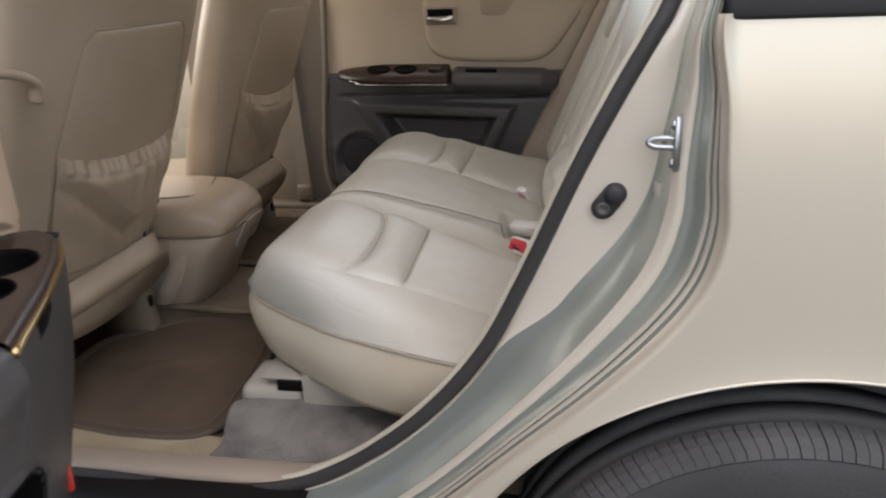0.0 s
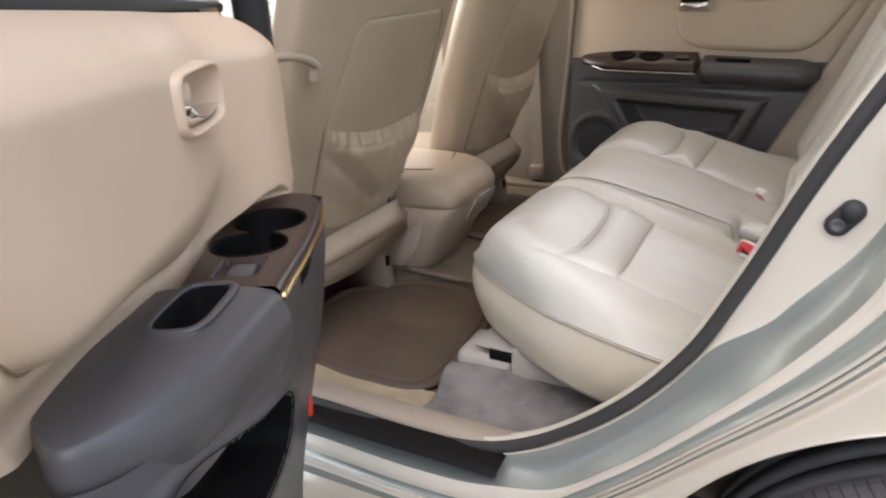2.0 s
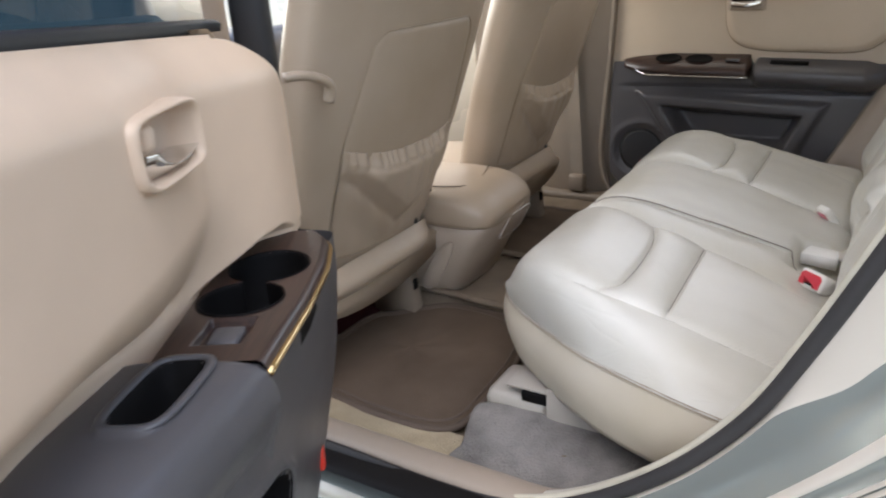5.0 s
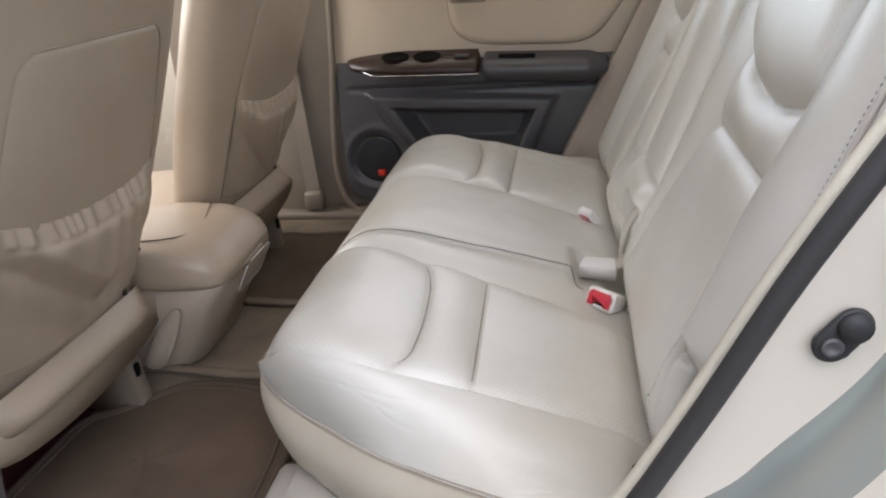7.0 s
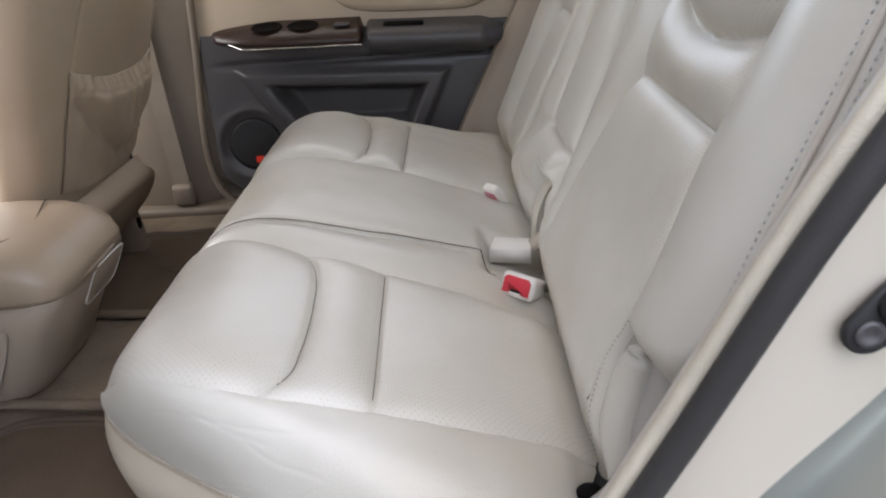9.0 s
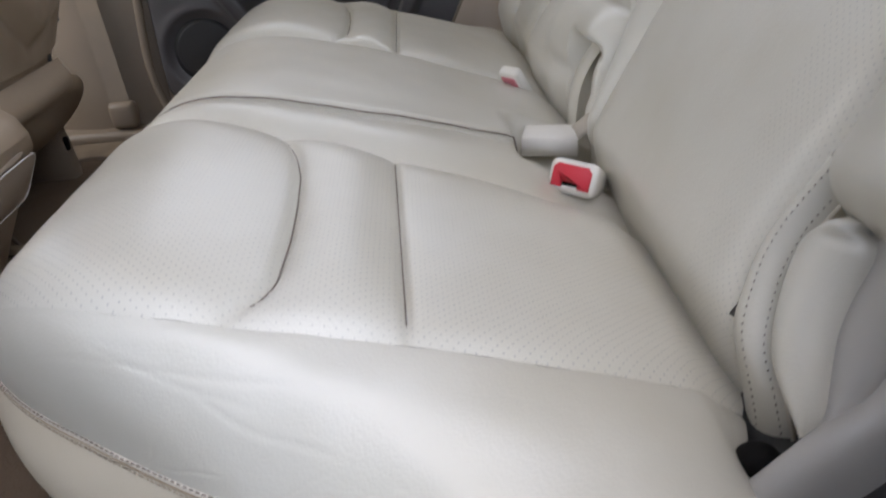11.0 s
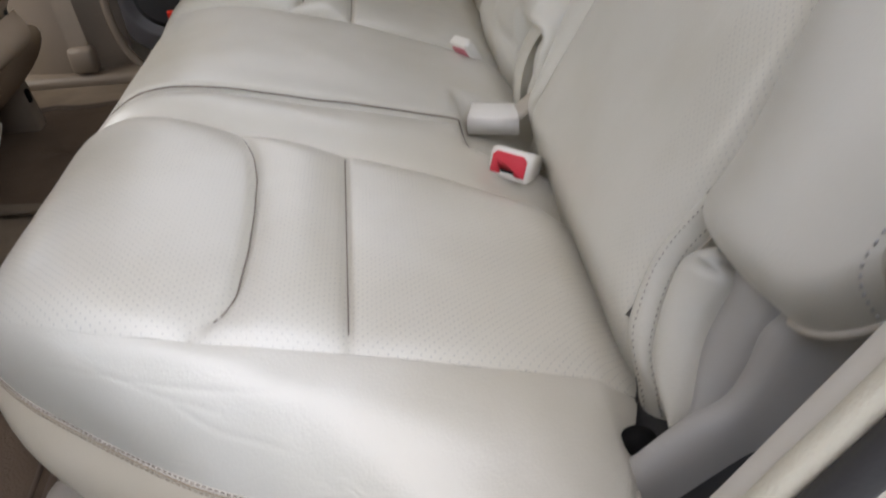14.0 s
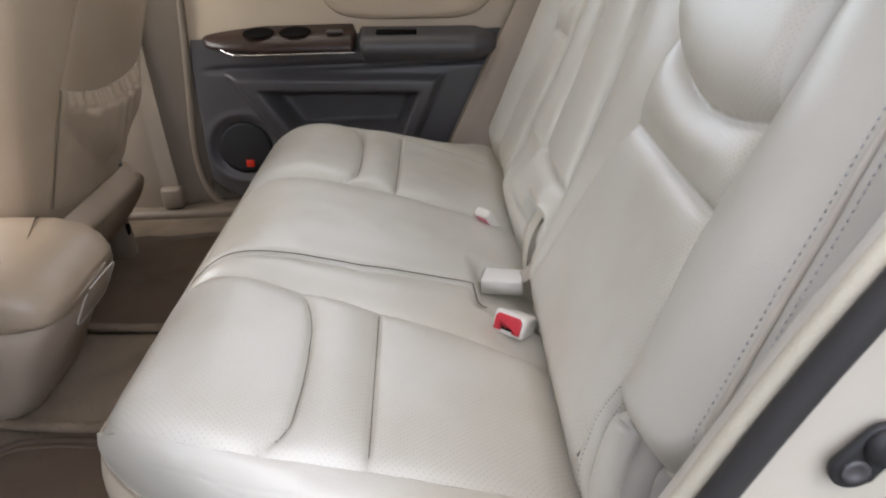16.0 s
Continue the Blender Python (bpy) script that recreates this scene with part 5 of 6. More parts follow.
    part("valance", sheet([[(-0.600 + (0.025 + 0.05 * math.sin(math.pi * v)) * (1 - abs((y + 0.4425) / 0.1985) ** 6) - 0.05 * v, y, 0.676 - 0.085 * v - 0.012 * abs((y + 0.4425) / 0.1975) ** 6) for y in np.linspace(-0.64, -0.245, 40)] for v in np.linspace(0, 1, 14)]), M_TAN, s, "leather valance below the backrest")
    for sy_ in (-0.640, -0.302):
        o = [(p[0], p[1]) for p in curve([(-0.70, 0.455), (-0.62, 0.452), (-0.597, 0.460), (-0.600, 0.50), (-0.606, 0.555), (-0.622, 0.63), (-0.66, 0.63), (-0.69, 0.53)], 32, True)]
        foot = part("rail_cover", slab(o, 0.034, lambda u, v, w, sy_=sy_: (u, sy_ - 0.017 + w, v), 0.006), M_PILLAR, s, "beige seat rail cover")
        part("bolt_hole", box((-0.612, sy_ - 0.007, 0.515), (-0.598, sy_ + 0.008, 0.540), 0.004), M_HOLE, foot, "black block for the shaded bolt hole")
    for zz, yy in ((0.735, -0.262), (0.680, -0.312)):
        cx = surf(yy, zz)[0]
        part("clip", box((cx - 0.006, yy - 0.0035, zz - 0.006), (cx + 0.005, yy + 0.0035, zz + 0.007), 0.002), M_BLACK, s, "small black pocket clip")
    return s


seat_l = front_seat("front_seat")
copy_thing(seat_l, pose(-0.70, 0.235, 0.46))
part("belt_guide", tube(curve([(-0.480, -0.745, 1.043), (-0.468, -0.722, 1.043), (-0.463, -0.695, 1.036), (-0.461, -0.676, 1.026), (-0.464, -0.669, 1.015), (-0.470, -0.668, 0.998)], 24), 0.0095, 10, 0.75), M_TAN, seat_l, "curved beige belt guide beside the backrest")

# ---- centre console ----
con = thing("centre_console", (-0.7, -0.115, 0.46), label="beige leather-topped centre console between the front seats", category="console")


def ring(x, shrink, low, hi):
    out = []
    for t in np.linspace(0, 2 * math.pi, 48, endpoint=False):
        c, sn = math.cos(t), math.sin(t)
        y = (abs(c) ** 0.45) * (1 if c > 0 else -1) * (0.133 - shrink)
        z = (abs(sn) ** 0.45) * (1 if sn > 0 else -1) * (hi - low) / 2
        zz = (hi + low) / 2 + z
        out.append((x if x < -0.9 else x + 0.004 - 0.52 * max(0.0, 0.645 - zz) ** 1.0 - 0.9 * max(0.0, abs(y) - 0.06) ** 2 * 6, -0.108 + y * (1 - 0.10 * step(zz, 0.60, 0.46)), zz))
    return out


part("console_body", sheet([ring(-1.1, 0, 0.45, 0.66), ring(-0.52, 0, 0.45, 0.66), ring(-0.485, 0.002, 0.455, 0.66), ring(-0.466, 0.010, 0.47, 0.655), ring(-0.459, 0.026, 0.49, 0.64)], wrap=True, caps=True), M_BEIGE, con, "beige moulded console box")
part("lid", sheet([ring(-1.0, 0.0, 0.63, 0.715), ring(-0.60, -0.001, 0.63, 0.722), ring(-0.53, -0.001, 0.63, 0.718), ring(-0.49, 0.002, 0.632, 0.706), ring(-0.466, 0.010, 0.636, 0.688), ring(-0.456, 0.024, 0.642, 0.668)], wrap=True, caps=True), M_TAN, con, "padded console lid")
lid_top = lambda x, y: 0.7215 - 0.2 * max(0.0, x + 0.56) - 9.6 * max(0.0, abs(y + 0.108) - 0.085) ** 2
part("lid_seam", tube([(x, y, lid_top(x, y)) for x, y, _ in curve([(-0.62, -0.205, 0), (-0.556, -0.190, 0), (-0.534, -0.129, 0), (-0.552, -0.05, 0), (-0.572, 0.010, 0)], 24)], 0.0013, 6), M_MATEDGE, con)
ao = [(-0.067 + 0.055 * math.copysign(abs(math.cos(t)) ** 0.35, math.cos(t)), 0.612 + 0.032 * math.copysign(abs(math.sin(t)) ** 0.35, math.sin(t))) for t in np.linspace(0, 2 * math.pi, 36, endpoint=False)]
tray = lambda u, v, w: (-0.468 - 0.52 * (0.645 - v) + w, u, v)
ash = part("ashtray", slab(ao, 0.014, tray, 0.002), M_BEIGE, con, "pull-out rear ashtray")
part("ashtray_edge", tube([tray(u, v, 0.0135) for u, v in ao], 0.0012, 6, 1.0, True), M_WHITE, ash, "worn pale rim")
so = curve([(-0.625, 0.500), (-0.600, 0.492), (-0.580, 0.510), (-0.552, 0.560), (-0.535, 0.605), (-0.552, 0.608), (-0.592, 0.560)], 40, True)
part("side_panel", slab([(p[0], p[1]) for p in so], 0.004, lambda u, v, w: (u, -0.2405 - w, v), 0.0015), M_BEIGE, con, "removable side cover")

# ---- open near door ----
door = thing("rear_door", (-0.334, -0.892, 0.0), rz=-60.2, label="open rear door with beige panel, dark wood trim and charcoal armrest", category="car door")
# local axes: x along the door from its hinge, y towards the cabin, z up
ZT = lambda p: 1.127 + 0.056 * p


def front_edge(z):
    return -0.058 + 0.10 - math.sqrt(max(0.0, 0.0100 - max(0.0, z - 1.02) ** 2)) + 0.13 * step(z, 0.62, 0.47) ** 1.5


def fold_line(z):
    """The crease where the beige panel bends away to the door's rear edge."""
    return 0.571 + 0.52 * (z - 0.92)


YIN = lut([(0.00, -0.014), (0.03, -0.050), (0.08, -0.066), (0.17, -0.072), (0.24, -0.066), (0.33, -0.060)])
YOUT = lut([(0.0, 0.002), (0.03, 0.022), (0.10, 0.030), (0.20, 0.030), (0.34, 0.024)])


def upper_q(p, z):
    q = -0.050 + 0.034 * step(p, 0.19, 0.0) - (0.026 + 0.018 * step(p, 0.28, 0.45)) * step(z, 0.985, 0.905) * step(p, 0.10, 0.22)
    q = min(q, YIN(p) - 0.004 + 2.2 * max(0.0, z - 0.897))
    q -= 0.036 * step(z, ZT(p) - 0.065, ZT(p)) ** 1.6
    q -= 0.05 * step(p, front_edge(z) + 0.022, front_edge(z)) ** 3
    d = p - fold_line(z)
    q -= 0.55 * (d + 0.004) * step(d, -0.008, 0.006) + 0.05 * step(d, 0.062, 0.080)
    return q


dins = curve([(0.70, 1.20), (0.665, 1.12), (0.648, 1.075), (0.630, 1.033), (0.600, 0.988), (0.575, 0.965), (0.543, 0.952), (0.46, 0.937), (0.34, 0.920), (0.235, 0.912), (0.197, 0.921), (0.178, 0.95), (0.15, 1.06), (0.12, 1.20)], 90)
dpoly = np.array(dins)


def inset(p, z):
    """Distance inside the padded insert (negative: outside)."""
    a, b = dpoly[:, :2], np.roll(dpoly[:, :2], -1, 0)
    q = np.array((p, z))
    ab, aq = b - a, q - a
    t = np.clip((aq * ab).sum(1) / np.maximum(1e-12, (ab * ab).sum(1)), 0, 1)
    d = np.linalg.norm(aq - ab * t[:, None], axis=1)[:-1].min()
    cross = (a[:, 1] > z) != (b[:, 1] > z)
    side = p < (b[:, 0] - a[:, 0]) * (z - a[:, 1]) / np.where(b[:, 1] == a[:, 1], 1e-9, b[:, 1] - a[:, 1]) + a[:, 0]
    return d if (cross & side).sum() % 2 else -d


ua, va = np.linspace(0, 1, 220), np.linspace(0, 1, 120)
pts = {}
for i, u in enumerate(ua):
    for k, v in enumerate(va):
        p = -0.05 + 0.85 * u
        z0 = 0.886
        z = z0 + (ZT(p) - z0) * v
        p = front_edge(z) + (fold_line(z) + 0.085 - front_edge(z)) * u
        d = inset(p, z)
        q = upper_q(p, z) + (0.022 * (1 - ex(-d / 0.013)) * step(p, 0.12, 0.36) if d > 0 else 0) - 0.008 * ex(-((d / 0.006) ** 2)) * step(p, 0.20, 0.27)
        pts[i, k] = (p, q, z, d)
oc = np.array((0.281, 1.0655))
bez = [(oc[0] + 0.067 * math.copysign(abs(math.cos(t)) ** 0.42, math.cos(t)) + 0.10 * 0.029 * math.sin(t), oc[1] + 0.0285 * math.copysign(abs(math.sin(t)) ** 0.42, math.sin(t)) + 0.002 * math.cos(t)) for t in np.linspace(2 * math.pi, 0, 48, endpoint=False)]


def in_bezel(p, z, k):
    """Whether a place lies in the handle's bezel, scaled by k about its middle."""
    q = [(oc[0] + (a - oc[0]) * k, oc[1] + (b - oc[1]) * k) for a, b in bez]
    return all((b[0] - a[0]) * (z - a[1]) - (b[1] - a[1]) * (p - a[0]) <= 0 for a, b in zip(q, q[1:] + q[:1]))


bm, vs = bmesh.new(), {}
for i in range(len(ua) - 1):
    for k in range(len(va) - 1):
        c4 = [(i, k), (i + 1, k), (i + 1, k + 1), (i, k + 1)]
        mid = np.mean([pts[c] for c in c4], axis=0)
        if in_bezel(mid[0], mid[2], 0.90):
            continue
        bm.faces.new([vs.setdefault(c, vs.get(c) or bm.verts.new(pts[c][:3])) for c in c4])
part("upper_panel", bm, M_DOORBEIGE, door, "beige vinyl door panel with a padded insert", local=True)
part("insert_seam", tube([(p[0], upper_q(p[0], p[1]) - 0.0072 + 0.0012, p[1]) for p in dins if p[1] < ZT(p[0]) - 0.04 and p[0] > 0.235], 0.0010, 6), M_TANSEAM, door, "seam round the padded insert", local=True)


def top_z(p, q):
    """Height of the armrest's top, rising a little to the rear."""
    return 0.893 + 0.012 * step(p, 0.08, 0.42)


def cup(p, q):
    d1 = math.hypot((p - 0.113) / 0.043, (q + 0.019) / 0.041)
    d2 = math.hypot((p - 0.196) / 0.041, (q + 0.025) / 0.040)
    neck = max(abs(p - 0.155) / 0.03, abs(q + 0.024) / 0.012)
    return min(d1, d2, neck)



def wood_pt(u, v):
    p = 0.004 + 0.322 * u
    q = YIN(p) + (YOUT(p) - YIN(p)) * v
    d = cup(p, q)
    z = top_z(p, q)
    w = max(abs(p - 0.268) / 0.026, abs(q + 0.018) / 0.021)
    z -= 0.008 * step(w, 1.04, 0.94)
    return (p, q, z, d)


def split_grid(fn, us, vs, test):
    """One height field as two meshes: where test(depth) holds, and the rest."""
    p = {(i, k): fn(u, v) for i, u in enumerate(us) for k, v in enumerate(vs)}
    out = []
    for want in (True, False):
        bm, made = bmesh.new(), {}
        for i in range(len(us) - 1):
            for k in range(len(vs) - 1):
                c4 = [(i, k), (i + 1, k), (i + 1, k + 1), (i, k + 1)]
                if test(sum(p[c][3] for c in c4) / 4) == want:
                    for c in c4:
                        if c not in made:
                            made[c] = bm.verts.new(p[c][:3])
                    bm.faces.new([made[c] for c in c4])
        out.append(bm)
    return out


def well(outline, centre, put, rows_):
    """A sunk well with a clean edge: rows of (scale, depth)."""
    return sheet([[put(centre[0] + (a - centre[0]) * k, centre[1] + (b - centre[1]) * k, d) for a, b in outline] for k, d in rows_], wrap=True)


def trace(fn, centre, n=96, far=0.3):
    """The line fn = 1 round a centre."""
    out = []
    for t in np.linspace(0, 2 * math.pi, n, endpoint=False):
        lo, hi = 0.0, far
        for _ in range(40):
            mid = (lo + hi) / 2
            lo, hi = (mid, hi) if fn(centre[0] + mid * math.cos(t), centre[1] + mid * math.sin(t)) < 1 else (lo, mid)
        out.append((centre[0] + lo * math.cos(t), centre[1] + lo * math.sin(t)))
    return out


drop_, trim = split_grid(wood_pt, np.linspace(0, 1, 190), np.linspace(0, 1, 90), lambda d: d < 0.99)
drop_.free()
part("wood_trim", trim, M_WOOD, door, "glossy dark wood cup holder trim", local=True)
cups = trace(cup, (0.155, -0.022), 140)
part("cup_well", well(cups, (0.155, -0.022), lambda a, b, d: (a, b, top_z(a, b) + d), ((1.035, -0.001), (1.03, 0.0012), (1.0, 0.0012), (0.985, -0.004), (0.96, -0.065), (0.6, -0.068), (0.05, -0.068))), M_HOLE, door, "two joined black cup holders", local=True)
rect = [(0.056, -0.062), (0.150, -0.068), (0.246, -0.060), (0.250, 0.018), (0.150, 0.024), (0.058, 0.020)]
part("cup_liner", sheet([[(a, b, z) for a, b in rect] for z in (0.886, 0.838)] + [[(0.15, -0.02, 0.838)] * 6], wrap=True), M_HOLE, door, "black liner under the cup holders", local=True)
part("window_switch", box((0.252, -0.032, 0.884), (0.284, -0.004, 0.897), 0.004), M_DARK, door, "charcoal window switch", local=True)
part("wood_edge", sheet([[(p, YOUT(p) + dq, top_z(p, 0) + dz) for dq, dz in ((0.0, 0.0), (0.004, -0.002), (0.007, -0.007), (0.007, -0.016), (0.005, -0.022))] for p in np.linspace(0.0, 0.326, 40)]), M_WOOD, door, "polished wood edge catching the light", local=True)
part("chrome_line", tube([(p, YOUT(p) + 0.0080, top_z(p, 0) - 0.012) for p in np.linspace(0.01, 0.326, 30)], 0.0036, 8), M_GILT, door, "thin golden strip under the wood", local=True)

PULL = (0.372, -0.033)
pad_edge = curve([(0.320, -0.082, 0), (0.362, -0.084, 0), (0.42, -0.092, 0), (0.461, -0.099, 0), (0.500, -0.100, 0), (0.532, -0.090, 0), (0.552, -0.074, 0), (0.559, -0.058, 0), (0.550, -0.046, 0), (0.522, -0.029, 0), (0.46, -0.009, 0), (0.40, 0.003, 0), (0.320, 0.017, 0)], 240)
pad_side = lut([(0.0, 0.0), (0.05, 0.0045), (0.12, 0.0105), (0.22, 0.016), (0.35, 0.020), (0.5, 0.021), (0.7, 0.015), (0.85, 0.008), (1.0, 0.004)])
pad_drop = lut([(0.0, 0.0), (0.05, 0.0008), (0.12, 0.0036), (0.22, 0.010), (0.35, 0.022), (0.5, 0.036), (0.7, 0.056), (0.85, 0.072), (1.0, 0.088)])


def pad_pt(u, v):
    """The armrest: v below 1 runs over its top, above 1 down its rounded side."""
    f = u * (len(pad_edge) - 1)
    i = min(len(pad_edge) - 2, int(f))
    e = pad_edge[i] + (pad_edge[i + 1] - pad_edge[i]) * (f - i)
    d = pad_edge[i + 1] - pad_edge[i]
    n = np.array((-d[1], d[0])) / max(1e-9, math.hypot(d[0], d[1]))
    p_mid = min(e[0], 0.525)
    c = np.array((p_mid, -0.036 - 0.16 * max(0.0, p_mid - 0.34)))
    inner = step(u, 0.56, 0.44)
    if v <= 1:
        p, y = c * (1 - v) + e[:2] * v
        z = top_z(p, 0) + 0.003 - 0.0035 * v**3
    else:
        tip = step(e[0], 0.49, 0.565)
        p, y = e[:2] + n * -pad_side(v - 1) * (1 - 0.8 * inner) * (1 - 0.75 * tip)
        z = top_z(e[0], 0) - 0.0005 - pad_drop(v - 1) * (1 - 0.35 * tip)
    z -= 0.008 * step(p, 0.327, 0.321)
    d = (abs((p - PULL[0]) / 0.044) ** 4 + abs((y - PULL[1] + 0.10 * (p - PULL[0])) / 0.0205) ** 4) ** 0.25
    if v <= 1:
        z += 0.0025 * ex(-(((d - 1.14) / 0.10) ** 2))
    return (p, y, z, d if v <= 1 else 9)


_, pad = split_grid(pad_pt, np.linspace(0, 1, 230), np.r_[np.linspace(0, 1, 60), np.linspace(1.03, 2, 26)], lambda d: d < 0.985)
rest_ = part("armrest", pad, M_DARK, door, "charcoal padded armrest", local=True)
_.free()


def pull_ring(ru, rv, n):
    """A rounded rectangle round the pull pocket, slanting with the armrest."""
    out = []
    for t in np.linspace(0, 2 * math.pi, n, endpoint=False):
        u, v = (r * abs(f) ** 0.5 * (1 if f > 0 else -1) for r, f in ((ru, math.cos(t)), (rv, math.sin(t))))
        out.append((PULL[0] + u, PULL[1] + v - 0.10 * u))
    return out


part("pull_pocket", well(pull_ring(0.044, 0.0205, 72), PULL, lambda a, b, d: (a, b, top_z(a, b) + 0.003 + d), ((1.04, 0.001), (0.97, 0.0), (0.92, -0.045), (0.5, -0.046), (0.03, -0.046))), M_HOLE, rest_, "pull pocket with shade painted black inside", local=True)
part("pocket_bezel", tube([(p, q, top_z(p, q) + 0.004) for p, q in pull_ring(0.0485, 0.0245, 60)], 0.0042, 8, 0.5, True), M_CHARBEZEL, rest_, "grey pocket bezel", local=True)


under = lut([(0.33, 0.022), (0.40, 0.016), (0.46, 0.004), (0.531, -0.017), (0.56, -0.038), (0.60, -0.096), (0.80, -0.098)])


def low_q(p, z):
    q = 0.016 - 0.045 * step(z, 0.80, 0.50)
    q += (under(p) - 0.016) * step(z, 0.760, 0.845)
    u = (p - 0.392) / 0.140
    v = (z - (0.764 + 0.048 * u)) / 0.044
    r = (abs(u) ** 4 + abs(v) ** 3) ** 0.28
    q += 0.006 * ex(-abs(r - 1.10) / 0.05)
    q -= 0.05 * step(p, front_edge(z) + 0.03, front_edge(z)) ** 2
    return q, r


def low_pt(u, v):
    p = -0.05 + 0.83 * u
    z = 0.46 + (0.415 + 0.010 * step(p, 0.56, 0.60)) * v
    p = front_edge(z) + (0.78 - front_edge(z)) * u
    q, r = low_q(p, z)
    return (p, q, z, r)


_, low = split_grid(low_pt, np.linspace(0, 1, 160), np.linspace(0, 1, 110), lambda d: d < 0.985)
part("lower_panel", low, M_DARK, door, "charcoal lower door panel", local=True)
_.free()
slot = trace(lambda p, z: low_q(p, z)[1], (0.392, 0.764), 120)
part("map_pocket", well(slot, (0.392, 0.764), lambda a, b, d: (a, low_q(a, b)[0] + d, b), ((1.02, 0.0015), (0.97, -0.004), (0.93, -0.06), (0.5, -0.062), (0.03, -0.062))), M_HOLE, door, "map pocket with shade painted black inside", local=True)
part("warning_reflector", box((0.004, low_q(0.012, 0.575)[0] - 0.004, 0.558), (0.020, low_q(0.012, 0.575)[0] + 0.004, 0.592), 0.003), M_REDGLOW, door, "small red warning reflector", local=True)
rows = []
for k, q in ((1.03, -0.042), (1.02, -0.031), (0.985, -0.0235), (0.925, -0.0210), (0.86, -0.0230), (0.825, -0.029), (0.80, -0.046), (0.79, -0.058), (0.60, -0.062), (0.02, -0.064)):
    rows.append([(oc[0] + (p[0] - oc[0]) * k, q, oc[1] + (p[1] - oc[1]) * k) for p in bez])
hb = part("handle_bezel", sheet(rows, wrap=True), M_DOORBEIGE, door, "beige door handle bezel", local=True)
lev_top = lut([(0.220, 1.0535), (0.235, 1.0510), (0.26, 1.0485), (0.285, 1.0500), (0.300, 1.0560), (0.308, 1.0640), (0.325, 1.0655)])
lever = []
for p in np.linspace(0.226, 0.3235, 44):
    low, high = 1.0405, lev_top(p)
    lever.append([(p, q + 0.004 * math.sin(math.pi * (p - 0.2185) / 0.105), low + (high - low) * v) for v, q in ((0.0, -0.047), (0.25, -0.037), (0.55, -0.032), (0.8, -0.029), (0.93, -0.0275), (1.0, -0.0275), (1.02, -0.031), (0.97, -0.042), (0.9, -0.054))])
part("lever", sheet(lever), M_CHROME, hb, "chrome door lever", local=True)
part("lock_tab", box((0.305, -0.054, 1.0665), (0.3215, -0.0255, 1.0855), 0.005, 3), M_DOORBEIGE, hb, "beige lock tab", local=True)
part("outer_skin", sheet([[(front_edge(z) - 0.035 + (0.86 - front_edge(z)) * u, -0.175 - 0.02 * math.sin(math.pi * min(1, max(0, (z - 0.4) / 0.75))), z) for u in np.linspace(0, 1, 12)] for z in np.linspace(0.40, 1.125, 20)]), M_PAINT, door, "champagne outer door skin", local=True)
part("front_face", sheet([[(front_edge(z) + 0.004 + 0.02 * v, -0.064 - 0.11 * v, z) for v in np.linspace(0, 1, 6)] for z in np.linspace(0.44, 1.13, 24)]), M_PAINT, door, "painted hinge edge of the door", local=True)
part("belt_strip", sheet([[(p, q, ZT(p) + dz) for q, dz in ((-0.084, -0.004), (-0.082, 0.004), (-0.088, 0.009), (-0.096, 0.010), (-0.10, 0.004))] for p in np.linspace(-0.06, 0.85, 20)]), M_BLACK, door, "black inner window seal", local=True)
part("window_pane", box((-0.08, -0.112, 1.10), (0.80, -0.108, 1.50), 0.001), M_GLASS, door, "lowered tinted window glass", local=True)
part("outer_belt", sheet([[(p, q, ZT(p) + dz) for q, dz in ((-0.120, -0.01), (-0.120, 0.003), (-0.13, 0.006), (-0.165, 0.002), (-0.168, -0.02))] for p in np.linspace(-0.06, 0.85, 20)]), M_BLACK, door, "black outer belt moulding", local=True)
part("division_bar", box((0.498, -0.125, 1.11), (0.538, -0.095, 1.52), 0.005), M_BLACK, door, "black window division bar", local=True)
part("frame_post", box((-0.100, -0.075, 1.03), (-0.062, -0.030, 1.52), 0.012), M_BLACK, door, "black front window frame", local=True)

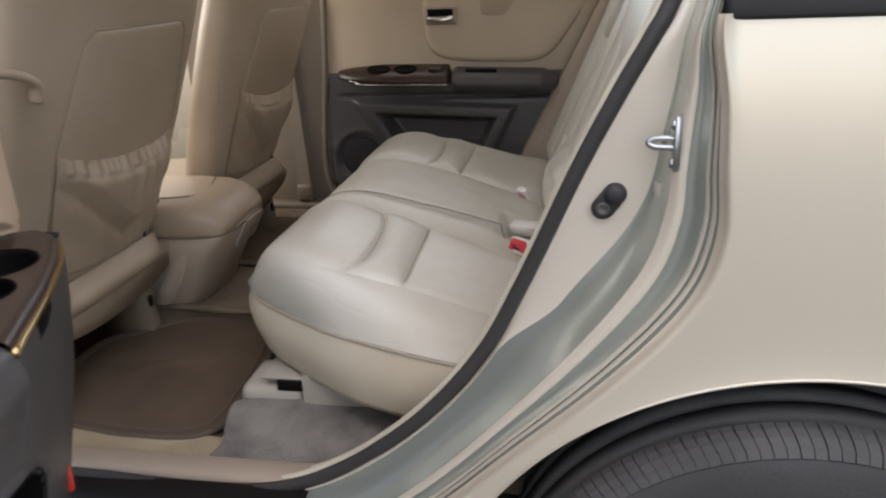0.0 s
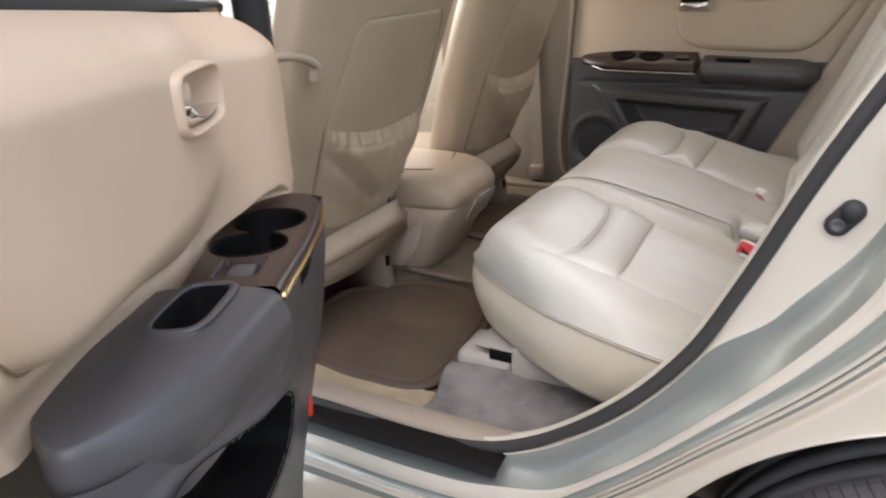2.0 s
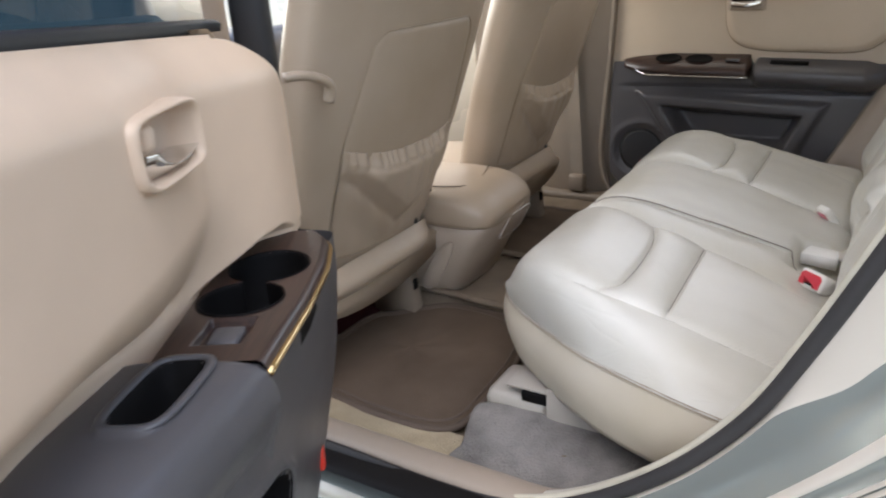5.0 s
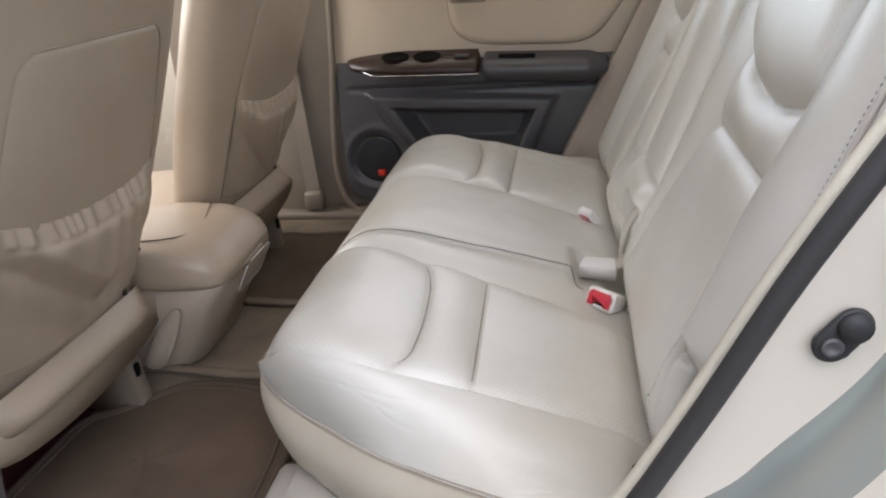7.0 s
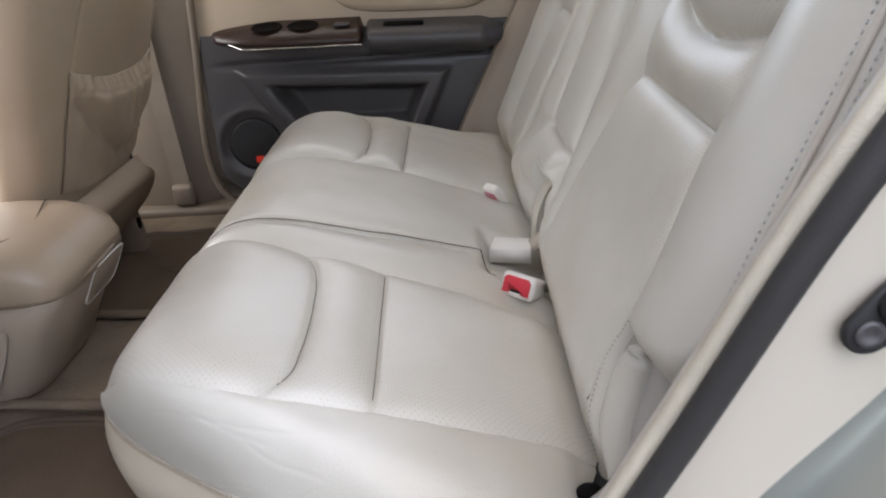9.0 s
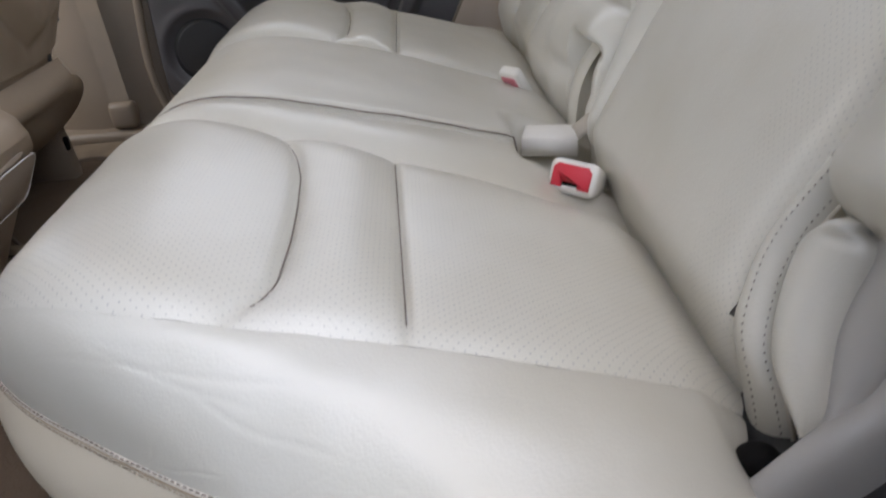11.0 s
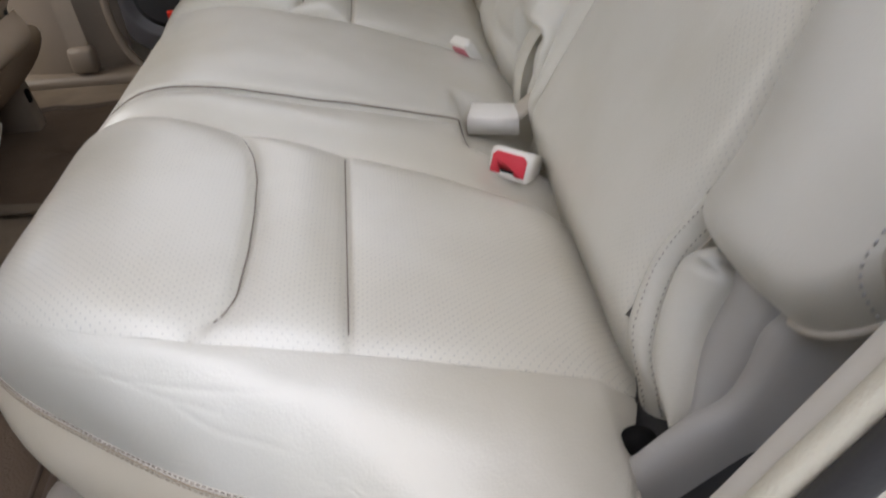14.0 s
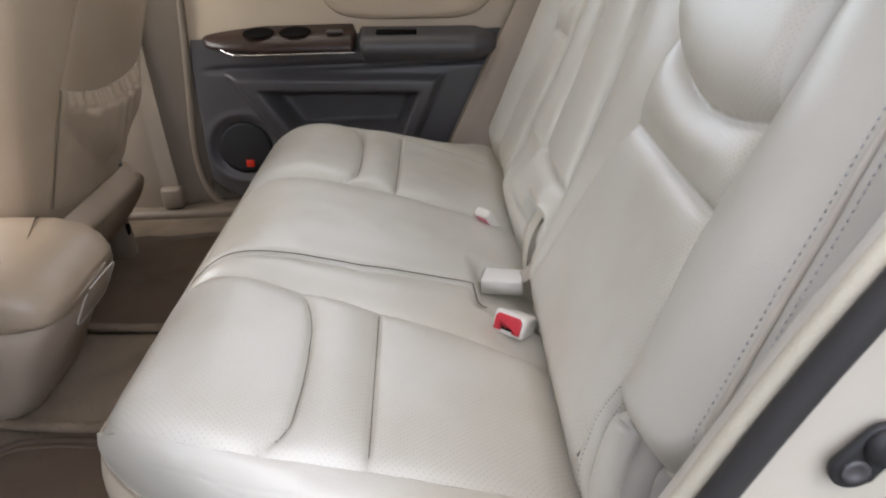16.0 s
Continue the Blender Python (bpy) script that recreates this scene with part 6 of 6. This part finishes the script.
# ---- cabin shell ----
roof = thing("ceiling", (0, 0, 1.5), kind="structure", label="car roof and headliner", category="ceiling")
part("headliner", grid(lambda x, y: (x, y, 1.52 + 0.05 * math.cos(y * 1.8) - 0.02 * (x + 0.2) ** 2), np.linspace(-1.4, 1.5, 14), np.linspace(-0.70, 0.72, 12)), M_HEAD, roof)
part("roof_skin", grid(lambda x, y: (x, y, 1.56 + 0.06 * math.cos(y * 1.8) - 0.02 * (x + 0.2) ** 2), np.linspace(-1.4, 1.5, 14), np.linspace(-0.74, 0.76, 12)), M_PAINT, roof)
shell = thing("cabin_wall", (0, 0.8, 0.4), kind="structure", label="closed body shell round the cabin", category="wall")
part("far_side", box((-2.2, 0.72, 0.25), (1.5, 0.80, 1.15), 0.01), M_PAINT, shell)
part("tail", box((1.42, -0.80, 0.30), (1.50, 0.80, 1.12), 0.01), M_PAINT, shell)
part("load_floor", box((0.45, -0.70, 0.55), (1.42, 0.76, 0.62), 0.01), M_CARPET, shell)
part("dash", box((-1.75, -0.78, 0.40), (-1.55, 0.80, 1.00), 0.05), M_DARK, shell, "dark dashboard")
part("bulkhead", box((-2.2, -0.82, 0.3), (-1.9, 0.80, 0.98), 0.02), M_PAINT, shell)
part("front_door_side", box((-1.9, -0.86, 0.25), (-0.72, -0.80, 1.12), 0.01), M_BEIGE, shell)
part("near_pillar", box((-0.86, -0.82, 0.40), (-0.60, -0.70, 1.55), 0.03), M_BEIGE, shell, "beige centre pillar trim")
part("near_rear_side", box((0.42, -0.80, 0.79), (1.5, -0.76, 1.11), 0.01), M_BEIGE, shell)
part("floor_pan", box((-2.2, -0.78, 0.36), (0.30, 0.80, 0.43), 0.01), M_BLACK, shell)
nb = thing("near_belt", (-0.60, -0.72, 0.9), label="beige belt guide on the near centre pillar", category="seat belt")
part("guide", tube(curve([(-0.60, -0.735, 1.04), (-0.575, -0.725, 1.045), (-0.56, -0.70, 1.04), (-0.562, -0.69, 1.02)], 14), 0.011, 8), M_BEIGE, nb)
part("webbing", sheet([[(-0.585 + 0.01 * v, -0.735 + 0.045 * v, z) for v in np.linspace(0, 1, 5)] for z in np.linspace(0.55, 1.03, 10)]), M_BELT, nb)

# ---- outdoors ----
single("ground", grid(lambda x, y: (x, y, -0.01), np.linspace(-400, 400, 9), np.linspace(-400, 400, 9)), M_ASPHALT, "pale concrete driveway", "ground", "structure")
